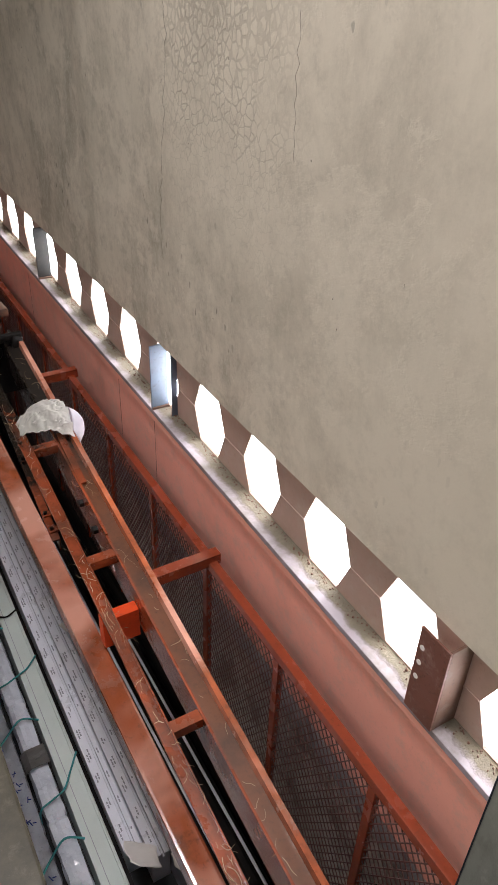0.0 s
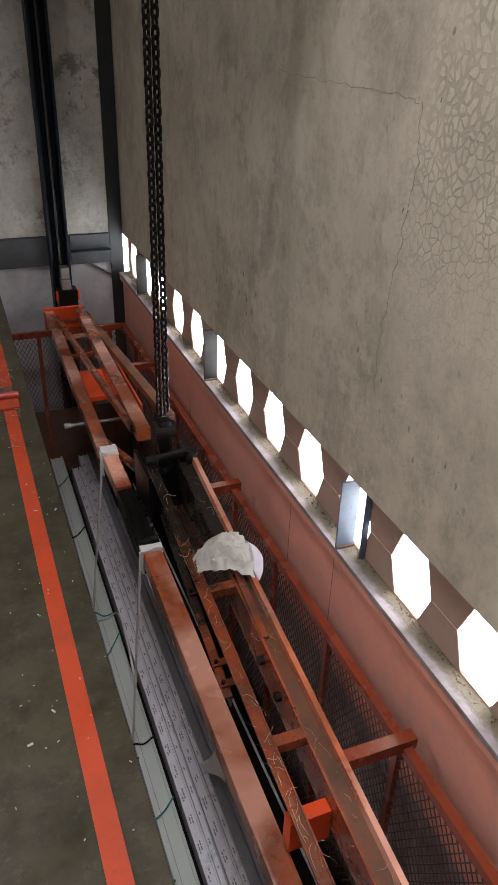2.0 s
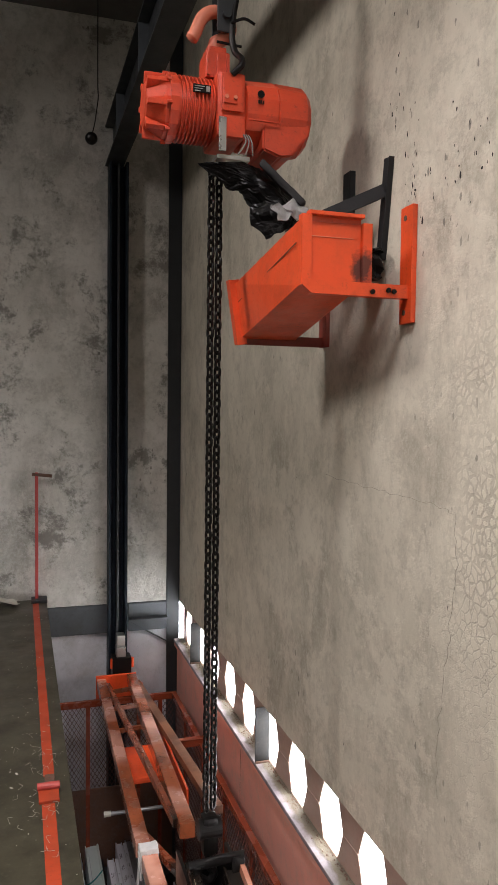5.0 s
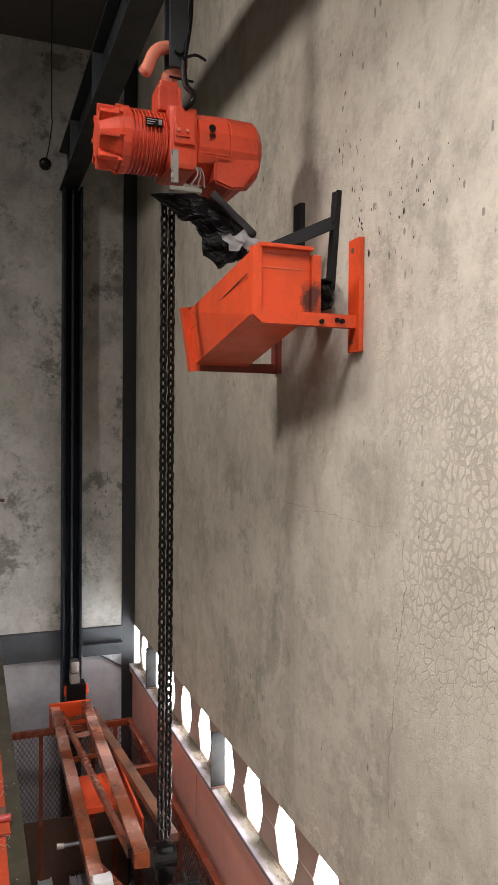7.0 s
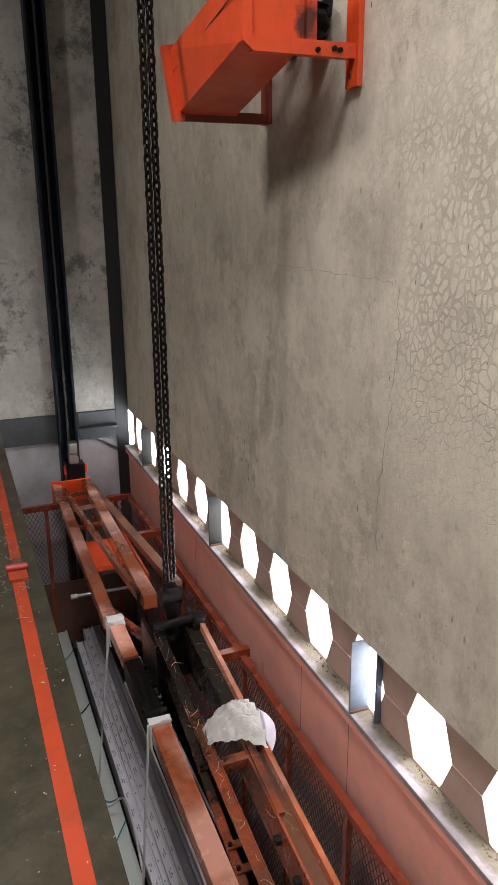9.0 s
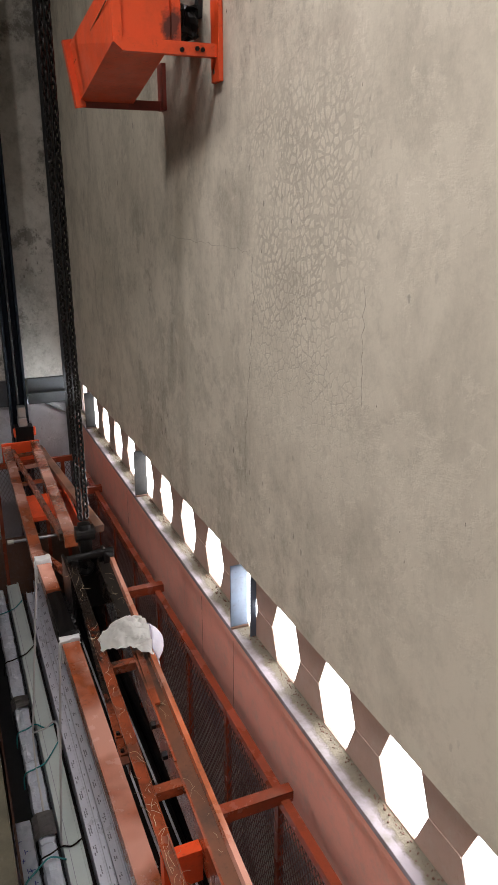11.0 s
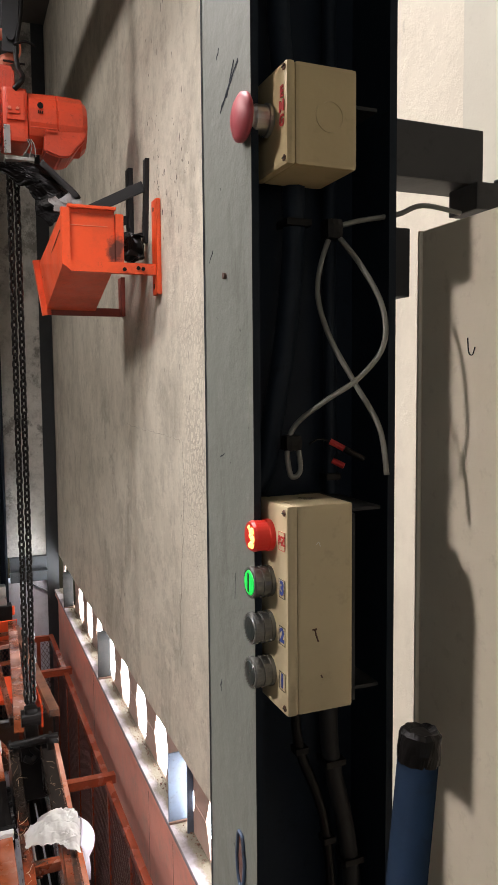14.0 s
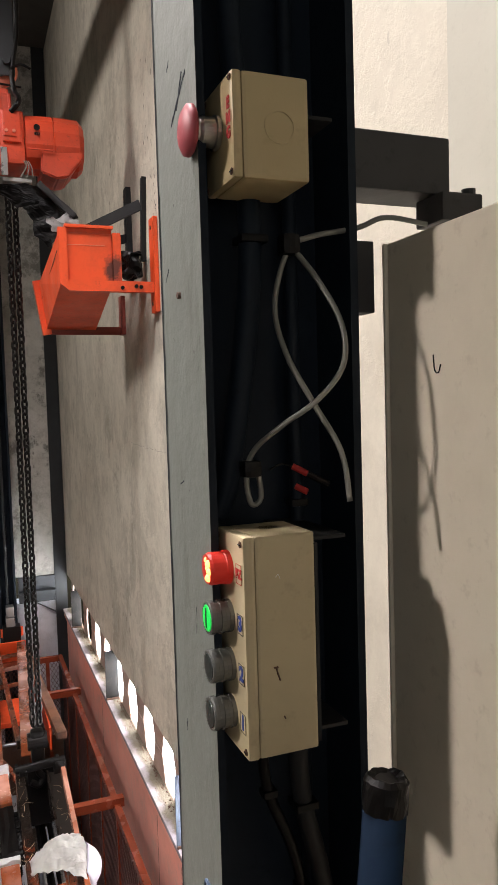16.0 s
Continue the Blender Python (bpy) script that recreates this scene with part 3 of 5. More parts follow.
# castellated beam under the right wall: web with six-sided openings
def hex_web(y0, cells, z0, z1, x, t):
    bm = bmesh.new()
    hb, hm, ht = LEDGE_Z + 0.005, -0.285, -0.14
    for i in range(cells):
        c = y0 + i * PITCH
        l, r = c - PITCH / 2, c + PITCH / 2
        P = lambda y, z: bm.verts.new((x, y, z))
        quads = [((l, z0), (r, z0), (r, hb), (c + 0.083, hb), (c - 0.083, hb), (l, hb)), ((l, ht), (c - 0.083, ht), (c + 0.083, ht), (r, ht), (r, z1), (l, z1)),
                 ((l, hb), (c - 0.083, hb), (c - 0.14, hm), (l, hm)), ((l, hm), (c - 0.14, hm), (c - 0.083, ht), (l, ht)),
                 ((c + 0.083, hb), (r, hb), (r, hm), (c + 0.14, hm)), ((c + 0.14, hm), (r, hm), (r, ht), (c + 0.083, ht))]
        for q in quads:
            bm.faces.new([P(*p) for p in q])
    bmesh.ops.remove_doubles(bm, verts=bm.verts, dist=0.0005)
    r = bmesh.ops.extrude_face_region(bm, geom=list(bm.faces))
    bmesh.ops.translate(bm, vec=(t, 0, 0), verts=[v for v in r["geom"] if isinstance(v, bmesh.types.BMVert)])
    return bm


castellated = thing("trim_castellated_beam", "dusty red castellated steel beam with six-sided openings", "beam", kind="structure")
part("web", hex_web(HEX_Y - 6 * PITCH, 17, -0.46, -0.10, HEX_X, 0.012), M["primer"], castellated)
for i in range(16):
    c = HEX_Y + (i - 6) * PITCH + 0.142
    part("weld_seam", bx(HEX_X - 0.004, HEX_X, c, c + 0.158, -0.289, -0.282, bevel=0.001), M["primer"], castellated)
bm = bmesh.new()
box(bm, 1.668, 1.772, -0.4, FAR_Y, -0.46, LEDGE_Z, 0.004)
part("flange", bm, M["ledge"], castellated, "dirty flange with dust and grit")
part("fascia_edge", bx(1.674, 1.70, -0.4, FAR_Y, -0.50, -0.461, bevel=0.003), M["salmon"], castellated)
tagged(part("backdrop", bx(2.9, 2.92, -6.0, 14.0, -6.0, -0.35), M["outside"]), "bright overcast glare outside the openings", "backdrop", kind="structure")

# monorail beam that carries the hoist
mono = thing("trim_monorail", "dark steel monorail beam under the ceiling", "beam", kind="structure")
bm = bmesh.new()
sweep(bm, h_section(0.15, 0.34, 0.014), (1.12, -0.5, 4.05), (1.12, FAR_Y - 0.01, 4.05))
part("girder", bm, M["dark_steel"], mono)
for y in (2.2, 3.3, 4.4, 5.5, 6.6):
    for s in (-1, 1):
        part("stiffener", bx(1.12 + min(s * 0.008, s * 0.072), 1.12 + max(s * 0.008, s * 0.072), y, y + 0.012, 3.725, 4.035), M["slate"], mono)

# corner column and guide rail at the end wall
bm = bmesh.new()
sweep(bm, h_section(0.115, 0.2, 0.012), (1.66, FAR_Y - 0.01, -4.0), (1.66, FAR_Y - 0.01, CEIL_Z), up=(0, -1, 0))
struct("trim_corner_column", bm, M["dark_steel"], "dark grey steel corner column at the end wall")
rail = thing("trim_guide_rail", "dark steel guide rail on the end wall", "rail", kind="structure")
bm = bmesh.new()
box(bm, 1.068, 1.088, FAR_Y - 0.16, FAR_Y, -4.0, 3.72, 0.002)
box(bm, 1.208, 1.228, FAR_Y - 0.16, FAR_Y, -4.0, 3.72, 0.002)
box(bm, 1.089, 1.207, FAR_Y - 0.03, FAR_Y - 0.002, -4.0, 3.72)
part("channel", bm, M["navy"], rail)
part("guide_bar", bx(1.138, 1.158, FAR_Y - 0.13, FAR_Y - 0.031, -4.0, 3.72, bevel=0.003), M["dark_steel"], rail)

# ---- the goods lift, standing part-way up the shaft ----
def rail_z(y):
    return -0.725 + 0.002 * (y - 1.0)


lift = thing("goods_lift", "orange painted steel goods lift with mesh cage, part-way up the shaft", "lift", (1.1, 3.9, -2.2))
bm = bmesh.new()
bar(bm, (1.02, 0.85, -0.955), (0.962, 3.53, -0.575), 0.088, 0.088, 0.010)
part("main_tube", bm, M["tube_orange"], lift, "orange square tube with glints and fading painted as pale patches")
bm = bmesh.new()
bar(bm, (0.965, 4.09, -0.585), (0.957, 4.47, -0.565), 0.082, 0.082, 0.010)
part("tube_stub", bm, M["tube_orange"], lift)
for x0, x1, y0, y1 in ((0.913, 1.012, 3.50, 3.545), (0.911, 1.003, 4.40, 4.475)):
    bm = bmesh.new()
    box(bm, x0, x1, y0, y1, -0.60, -0.562 if y0 < 4 else -0.545, 0.006)
    box(bm, x0, x0 + 0.008, y0, y1, -0.70, -0.59, 0.003)
    bmesh.ops.subdivide_edges(bm, edges=bm.edges[:], cuts=2, use_grid_fill=True)
    crumple(bm, 0.007, 45)
    part("tape_pad", bm, M["strap"], lift, "white padding tape over the tube end")
# greasy joint between tube and stub
bm = bmesh.new()
bar(bm, (0.975, 3.55, -0.63), (0.965, 4.09, -0.60), 0.085, 0.12, 0.01)
for i in range(9):
    y = 3.6 + 0.055 * i
    rod(bm, (0.93, y, -0.64), (1.03, y + 0.01, -0.637), 0.018 + 0.006 * math.sin(i * 2.3), seg=8)
bmesh.ops.subdivide_edges(bm, edges=bm.edges[:], cuts=2, use_grid_fill=True)
crumple(bm, 0.010, 30)
part("greasy_joint", bm, M["black"], lift, "black greasy chain joint")

# side strip between the tube and the twin beams, with bolted tabs
bm = bmesh.new()
bar(bm, (1.040, 2.70, -0.70), (1.085, 3.76, -0.57), 0.036, 0.008, 0.002)
bar(bm, (1.055, 2.70, -0.702), (1.100, 3.76, -0.572), 0.006, 0.07, 0.0)
part("angle_strip", bm, M["orange"], lift)
for y in (2.74, 2.84, 3.22):
    x, z = 1.028 + 0.045 * (y - 2.74), -0.693 + 0.1226 * (y - 2.74)
    tab = part("tab", bx(x, x + 0.065, y, y + 0.035, z, z + 0.008, bevel=0.002), M["orange"], lift)
    part("bolt", rd((x + 0.012, y + 0.017, z + 0.008), (x + 0.012, y + 0.017, z + 0.020), 0.009, seg=6), M["black"], tab)

# twin beams, rising towards the hook
def beam_z(y):
    return -0.41 + 0.155 * (y - 3.05)


def run(bm, outline, x, y0, y1):
    sweep(bm, outline, (x, y0, beam_z(y0)), (x, y1, beam_z(y1)))


bm = bmesh.new()
run(bm, [(-0.022, 0.004), (-0.018, 0.004), (-0.018, -0.002), (0.018, -0.002), (0.018, 0.005), (0.023, 0.005), (0.023, -0.07), (0.017, -0.07), (0.017, -0.008), (-0.022, -0.008)], 1.04, 0.80, 3.79)
part("left_beam", bm, M["orange"], lift, "narrow orange beam littered with straw")
bm = bmesh.new()
run(bm, [(-0.047, 0.0), (-0.038, 0.0), (-0.038, -0.15), (-0.047, -0.15)], 1.217, 0.80, 3.79)
right_beam = part("right_beam", bm, M["orange"], lift, "wide orange beam with raised edges")
bm = bmesh.new()
run(bm, [(-0.0375, -0.018), (0.020, -0.018), (0.020, -0.024), (-0.0375, -0.024)], 1.217, 0.80, 3.79)
part("beam_floor", bm, M["beam_dirt"], right_beam, "dirty brown recessed floor")
bm = bmesh.new()
run(bm, [(0.0205, -0.018), (0.024, 0.012), (0.046, 0.008), (0.048, -0.15), (0.040, -0.15), (0.038, -0.02)], 1.217, 0.80, 3.79)
part("outer_lip", bm, M["tube_orange"], right_beam, "glossy worn outer lip")
bm = bmesh.new()
sweep(bm, [(-0.006, 0.006), (0.004, 0.006), (0.004, 0), (-0.006, 0)], (1.176, 2.42, beam_z(2.42)), (1.176, 2.72, beam_z(2.72)))
bar(bm, (1.19, 2.72, beam_z(2.72) + 0.004), (1.20, 3.05, beam_z(3.05) + 0.004), 0.030, 0.012, 0.002)
part("wear_strip", bm, M["orange"], right_beam)
for y in (1.60, 2.33, 3.0):
    z = beam_z(y)
    part("cross_bar", bx(1.064, 1.169, y - 0.022, y + 0.022, z - 0.040, z + 0.001, bevel=0.003), M["orange"], lift)
part("cross_beam", bx(1.027, 1.169, 2.10, 2.15, -0.76, -0.62, bevel=0.004), M["red_orange"], lift, "bright orange cross beam")
for y in (2.52, 2.68):
    part("bolt", rd((1.169, y, beam_z(y) - 0.06), (1.148, y, beam_z(y) - 0.06), 0.018, seg=6), M["black"], lift)

# hanger under the hoist hook
bm = bmesh.new()
box(bm, 1.030, 1.046, 3.80, 4.10, -0.72, -0.38, 0.004)
box(bm, 1.240, 1.255, 3.80, 4.02, -0.68, -0.33, 0.004)
box(bm, 1.047, 1.239, 3.94, 3.96, -0.66, -0.36, 0.004)
crumple(bm, 0.006, 12)
part("hanger_plate", bm, M["black"], lift, "black greasy hanger plates")
bm = bmesh.new()
rod(bm, (1.015, 3.80, -0.275), (1.262, 3.80, -0.262), 0.019, seg=16)
box(bm, 1.03, 1.075, 3.775, 3.83, -0.36, -0.27, 0.012)
box(bm, 1.205, 1.262, 3.77, 3.83, -0.35, -0.255, 0.014)
bmesh.ops.subdivide_edges(bm, edges=bm.edges[:], cuts=2, use_grid_fill=True)
crumple(bm, 0.012, 22)
part("cross_piece", bm, M["black"], lift, "black greasy cross piece")
bm = bmesh.new()
box(bm, 1.105, 1.175, 3.885, 3.955, -0.30, -0.13, 0.02)
rod(bm, (1.09, 3.92, -0.19), (1.19, 3.92, -0.19), 0.045, seg=18)
cord(bm, [(1.14, 3.92, -0.30), (1.14, 3.92, -0.36), (1.165, 3.92, -0.395), (1.14, 3.92, -0.43), (1.10, 3.92, -0.41)], 0.018, seg=10)
part("hook_block", bm, M["black"], lift, "black hook block", False)

# tapering far frame
for name, p0, p1, w in (("left_chord", (0.940, 4.50, -0.565), (0.988, 7.0, -0.62), 0.075), ("right_chord", (1.105, 4.20, -0.318), (1.238, 7.0, -0.60), 0.075)):
    bm = bmesh.new()
    bar(bm, p0, p1, w, w, 0.007)
    part(name, bm, M["tube_orange"], lift)
for p0, p1, w in (((1.03, 6.88, -0.615), (1.065, 4.28, -0.335), 0.030), ((1.255, 6.85, -0.60), (1.32, 4.45, -0.40), 0.060)):
    bm = bmesh.new()
    bar(bm, p0, p1, w, 0.045, 0.004)
    part("diagonal", bm, M["beam_dirt"] if w > 0.04 else M["orange"], lift)
bm = bmesh.new()
bar(bm, (0.955, 4.66, -0.585), (1.09, 4.28, -0.60), 0.035, 0.04, 0.003)
part("knee_brace", bm, M["orange"], lift)
for y in (6.05, 6.44, 6.78):
    bm = bmesh.new()
    bar(bm, (0.97, y, -0.645), (1.215, y - 0.01, -0.625), 0.024, 0.03, 0.002, up=(0, 0, 1))
    part("rung", bm, M["tube_orange"], lift)
part("web_plate", bx(0.975, 1.18, 5.35, 5.80, -0.70, -0.665, bevel=0.004), M["red_orange"], lift, "bright orange web plate")
part("end_plate", bx(0.945, 1.282, 7.002, 7.028, -0.80, -0.60, bevel=0.004), M["red_orange"], lift)
part("side_plate", bx(1.30, 1.315, 5.1, 6.9, -0.80, -0.645, bevel=0.003), M["red_orange"], lift)
rodpart = part("threaded_rod", rd((0.80, 4.997, -0.665), (1.20, 4.97, -0.655), 0.011, seg=10), M["steel"], lift, "bright threaded rod")
part("rod_tip", rd((0.795, 4.998, -0.665), (0.835, 4.995, -0.664), 0.016, seg=10), M["chips"], rodpart, "pale green rod tip")
shoe = part("guide_shoe", bx(1.085, 1.245, 7.035, 7.17, -0.66, -0.47, bevel=0.006), M["black"], lift, "black guide shoe carriage")
part("shoe_clamp", bx(1.12, 1.20, 7.05, 7.17, -0.468, -0.385, bevel=0.008), M["tin"], shoe, "bright roller clamp")
part("shoe_roller", bx(1.125, 1.195, 7.06, 7.17, -0.38, -0.285, bevel=0.012), M["tin"], shoe)
for x in (1.085, 1.25):
    part("bolt", rd((x, 7.06, -0.56), (x, 7.06, -0.48), 0.018, seg=8), M["red_orange"], shoe)

# cage: rails, posts, brackets, mesh
bm = bmesh.new()
bar(bm, (1.583, 0.80, rail_z(0.80)), (1.565, 6.80, rail_z(6.80)), 0.038, 0.045, 0.004)
part("cage_rail", bm, M["cage_orange"], lift)
bm = bmesh.new()
bar(bm, (0.60, 6.80, -0.715), (1.585, 6.80, -0.715), 0.038, 0.05, 0.004)
part("cage_rail", bm, M["cage_orange"], lift)
bm = bmesh.new()
bar(bm, (0.615, 5.0, -0.72), (0.615, 6.80, -0.718), 0.036, 0.045, 0.004)
part("cage_rail", bm, M["cage_orange"], lift)
posts = [1.18 + 0.58 * i for i in range(10)]
for y in posts:
    part("cage_post", bx(1.566, 1.592, y - 0.018, y + 0.018, -2.116, rail_z(y) - 0.045, bevel=0.003), M["cage_orange"], lift)
for x in (0.61, 0.86, 1.27, 1.45):
    part("cage_post", bx(x - 0.016, x + 0.016, 6.785, 6.815, -2.116, -0.765, bevel=0.003), M["cage_orange"], lift)
for y0, y1 in zip([0.80] + posts, posts + [6.78]):
    bm = bmesh.new()
    top = rail_z(y0) - 0.05
    lattice(bm, (1.574, y0 + 0.01, -2.05), (0, 1, 0), (0, 0, 1), y1 - y0 - 0.02, top + 2.05, 0.034, 0.055)
    part("mesh_panel", bm, M["mesh"], lift, "dull red expanded-metal mesh")
for x0, x1 in ((0.63, 0.84), (0.88, 1.25), (1.29, 1.43), (1.47, 1.56)):
    bm = bmesh.new()
    lattice(bm, (x0, 6.80, -1.44), (1, 0, 0), (0, 0, 1), x1 - x0, 0.67, 0.034, 0.055)
    part("mesh_panel", bm, M["mesh"], lift, "dull red expanded-metal mesh")
part("kick_plate", bx(0.62, 1.56, 6.792, 6.808, -2.116, -1.45, bevel=0.002), M["rust"], lift, "rust brown kick plate")
for y in (2.31, 4.10, 5.85):
    z = rail_z(y)
    bm = bmesh.new()
    box(bm, 1.262, 1.615, y - 0.025, y - 0.019, z - 0.02, z + 0.03, 0.001)
    box(bm, 1.262, 1.615, y - 0.025, y + 0.025, z + 0.025, z + 0.031, 0.001)
    part("cage_bracket", bm, M["cage_orange"], lift, "angle-iron bracket to the cage rail")
    part("bracket_post", bx(1.235, 1.261, y - 0.02, y + 0.02, z - 0.02, min(beam_z(min(y, 3.79)) - 0.14, -0.60), bevel=0.002), M["cage_orange"], lift)
part("platform", bx(0.60, 1.60, 0.78, 6.83, -2.20, -2.116, bevel=0.004), M["dark_steel"], lift, "dark steel platform deck")
part("side_skirt", bx(0.585, 0.599, 0.9, 6.8, -2.18, -1.90, bevel=0.002), M["rust"], lift)

# ---- the load on the lift deck; LOAD brings its plan to the deck ----
LOAD = Matrix.Translation((0.60, 0.855, 1.579)) @ Matrix.Scale(1.155, 4) @ Matrix.Translation((-0.60, -0.855, -1.579))
SITE[0] = LOAD
def profile_outline(w, h):
    """Outline of an aluminium window profile: raised lips, a broad face and a deep groove."""
    a = -w / 2
    return [(a, -h), (a, 0.012), (a + 0.007, 0.012), (a + 0.007, 0.0), (a + 0.040, 0.0), (a + 0.040, 0.008), (a + 0.045, 0.008), (a + 0.045, -0.022), (a + 0.053, -0.022), (a + 0.053, 0.002), (a + w - 0.003, 0.002), (a + w - 0.003, 0.010), (a + w, 0.010), (a + w, -h)]


rng = random.Random(4)
for i, (x0, x1, y0, y1, z, w) in enumerate(((0.950, 0.975, 1.80, 5.80, -1.455, 0.076), (1.030, 1.050, 1.72, 5.95, -1.442, 0.074), (1.108, 1.118, 1.45, 6.10, -1.462, 0.070))):
    prof = thing("aluminium_profile", "silvery aluminium window profile with printed film on the deck", "profile", (x0, y0, -1.62), group="aluminium profiles")
    bm = bmesh.new()
    sweep(bm, profile_outline(w, z + 1.62), (x0, y0, z), (x1, y1, z))
    part("extrusion", bm, M["alu"] if i < 2 else M["alu_grey"], prof)
    bm = bmesh.new()
    y = y0 + 0.05
    while y < y1 - 0.1:
        x = x0 + (x1 - x0) * (y - y0) / (y1 - y0) - w / 2
        for row, (dx, n) in enumerate(((0.012, 3), (0.022, 3), (0.060, 2))):
            a = y + 0.012 * row
            for j in range(n):
                e = rng.uniform(0.008, 0.018)
                if rng.random() < 0.8:
                    box(bm, x + dx, x + dx + 0.0055, a, a + e, z + (0.0021 if row == 2 else 0.0001), z + (0.0027 if row == 2 else 0.0007))
                a += e + 0.004
        y += 0.125
    tagged(part("printed_film", bm, M["ink_dark"], prof, "rows of small dark print"), kind="stuff")
pale = thing("steel_channel", "pale grey-green steel channel lying on the deck", "channel", (0.84, 1.0, -1.62))
bm = bmesh.new()
sweep(bm, [(-0.047, 0.008), (-0.040, 0.008), (-0.040, 0), (0.034, 0), (0.034, 0.012), (0.044, 0.012), (0.047, 0.006), (0.047, -0.16), (-0.047, -0.16)], (0.838, 0.85, -1.455), (0.852, 6.02, -1.455))
part("section", bm, M["pale_green"], pale)
part("seam", bx(0.822, 0.8245, 1.0, 5.9, -1.4549, -1.4535), M["alu_grey"], pale)
# no real batten: a black strip stands for the shade in this gap
batten = thing("gap_shade_strip", "black strip added for the dark gap between the channel and the profiles", "batten", (0.90, 1.0, -1.62))
bm = bmesh.new()
bar(bm, (0.898, 0.9, -1.50), (0.910, 5.9, -1.50), 0.020, 0.12, 0.003)
part("length", bm, M["black"], batten)
bundle = thing("wrapped_bundle", "bundle of profiles in cloudy blue plastic wrap tied with string", "bundle", (0.74, 1.0, -1.62))
bm = bmesh.new()
n, m = 260, 16
prev = None
for i in range(n + 1):
    y = 0.85 + 5.1 * i / n
    ring = []
    for q in range(m):
        a = 2 * math.pi * q / m
        p = Vector((math.cos(a) * 2.2, y * 11, math.sin(a) * 2.2))
        r = 0.046 * (1 + 0.16 * noise.noise(p) + 0.10 * noise.noise(p * 2.7)) - (0.008 if i % 31 == 0 else 0)
        sq = 1.0 / max(abs(math.cos(a)), abs(math.sin(a))) ** 0.6
        ring.append(bm.verts.new((0.735 + r * sq * 0.92 * math.cos(a), y, -1.52 + 1.35 * r * sq * math.sin(a))))
    if prev:
        for q in range(m):
            bm.faces.new((prev[q], prev[(q + 1) % m], ring[(q + 1) % m], ring[q]))
    else:
        bm.faces.new(ring[::-1])
    prev = ring
bm.faces.new(prev)
part("wrapping", bm, M["wrap"], bundle)
for y, n in ((2.3, 0.10), (3.3, 0.16), (4.35, 0.12)):
    bm = bmesh.new()
    prev = None
    for i in range(9):
        ring = [bm.verts.new((0.735 + dx, y + n * i / 8, -1.515 + dz + 0.006 * noise.noise(Vector((dx * 60, i * 0.9, y))))) for dx, dz in ((-0.058, -0.04), (-0.056, 0.055), (-0.03, 0.075), (0.02, 0.076), (0.05, 0.072), (0.052, -0.04))]
        if prev:
            for q in range(5):
                bm.faces.new((prev[q], prev[q + 1], ring[q + 1], ring[q]))
        prev = ring
    bmesh.ops.solidify(bm, geom=bm.faces[:], thickness=0.003)
    part("tape_band", bm, M["tape"], bundle, "grey tape band round the wrapping")
for y in (1.5, 2.1, 2.75, 3.15, 3.75, 4.1, 4.85, 5.5):
    bm = bmesh.new()
    cord(bm, [(0.675, y, -1.53), (0.685, y + 0.01, -1.442), (0.74, y + 0.03, -1.438), (0.795, y + 0.05, -1.436), (0.84, y + 0.05 + 0.08 * math.sin(y * 7), -1.448), (0.893, y + 0.07 + 0.14 * math.sin(y * 7), -1.436)], 0.0042)
    part("string", bm, M["black"] if int(y * 2) % 3 == 0 else M["teal"], bundle, "knotted string")
sheeted = thing("sheeted_stack", "stack under cloudy printed plastic sheet tied with teal string", "stack", (0.63, 0.6, -1.62))
bm = bmesh.new()
grid = []
for i in range(150):
    y = 0.85 + 2.6 * i / 149
    row = []
    for j in range(12):
        x = 0.575 + 0.105 * j / 11
        p = Vector((x * 9, y * 9, 0.4))
        z = -1.455 + 0.016 * noise.noise(p) + 0.012 * noise.noise(p * 2.3) - (0.11 if j in (0, 11) else 0)
        row.append(bm.verts.new((x + 0.006 * noise.noise(p * 3), y, z)))
    grid.append(row)
for i in range(149):
    for j in range(11):
        bm.faces.new((grid[i][j], grid[i + 1][j], grid[i + 1][j + 1], grid[i][j + 1]))
bmesh.ops.solidify(bm, geom=bm.faces[:], thickness=0.002)
part("sheet", bm, M["wrap"], sheeted)
part("core", bx(0.59, 0.67, 0.88, 3.4, -1.62, -1.49, bevel=0.01), M["alu_grey"], sheeted)
bm = bmesh.new()
for i in range(34):
    y, x = 0.95 + 2.4 * rng.random(), 0.59 + 0.06 * rng.random()
    box(bm, 0, 0.004, 0, 0.026, 0, 0.001, 0, pose(x, y, -1.436, 0, 0, rng.uniform(-25, 25)))
    box(bm, 0, 0.015, 0.011, 0.015, 0, 0.001, 0, pose(x, y, -1.436, 0, 0, rng.uniform(-25, 25)))
tagged(part("print_bars", bm, M["ink_blue"], sheeted, "faint dark print on the sheet"), kind="stuff")
for y in (0.95, 1.35, 1.9, 2.5, 3.1):
    bm = bmesh.new()
    cord(bm, [(0.575, y - 0.1, -1.50), (0.60, y - 0.06, -1.432), (0.66, y, -1.43), (0.73, y + 0.05, -1.428), (0.80, y + 0.02, -1.44)], 0.0045)
    part("string", bm, M["teal"], sheeted, "teal binding string")
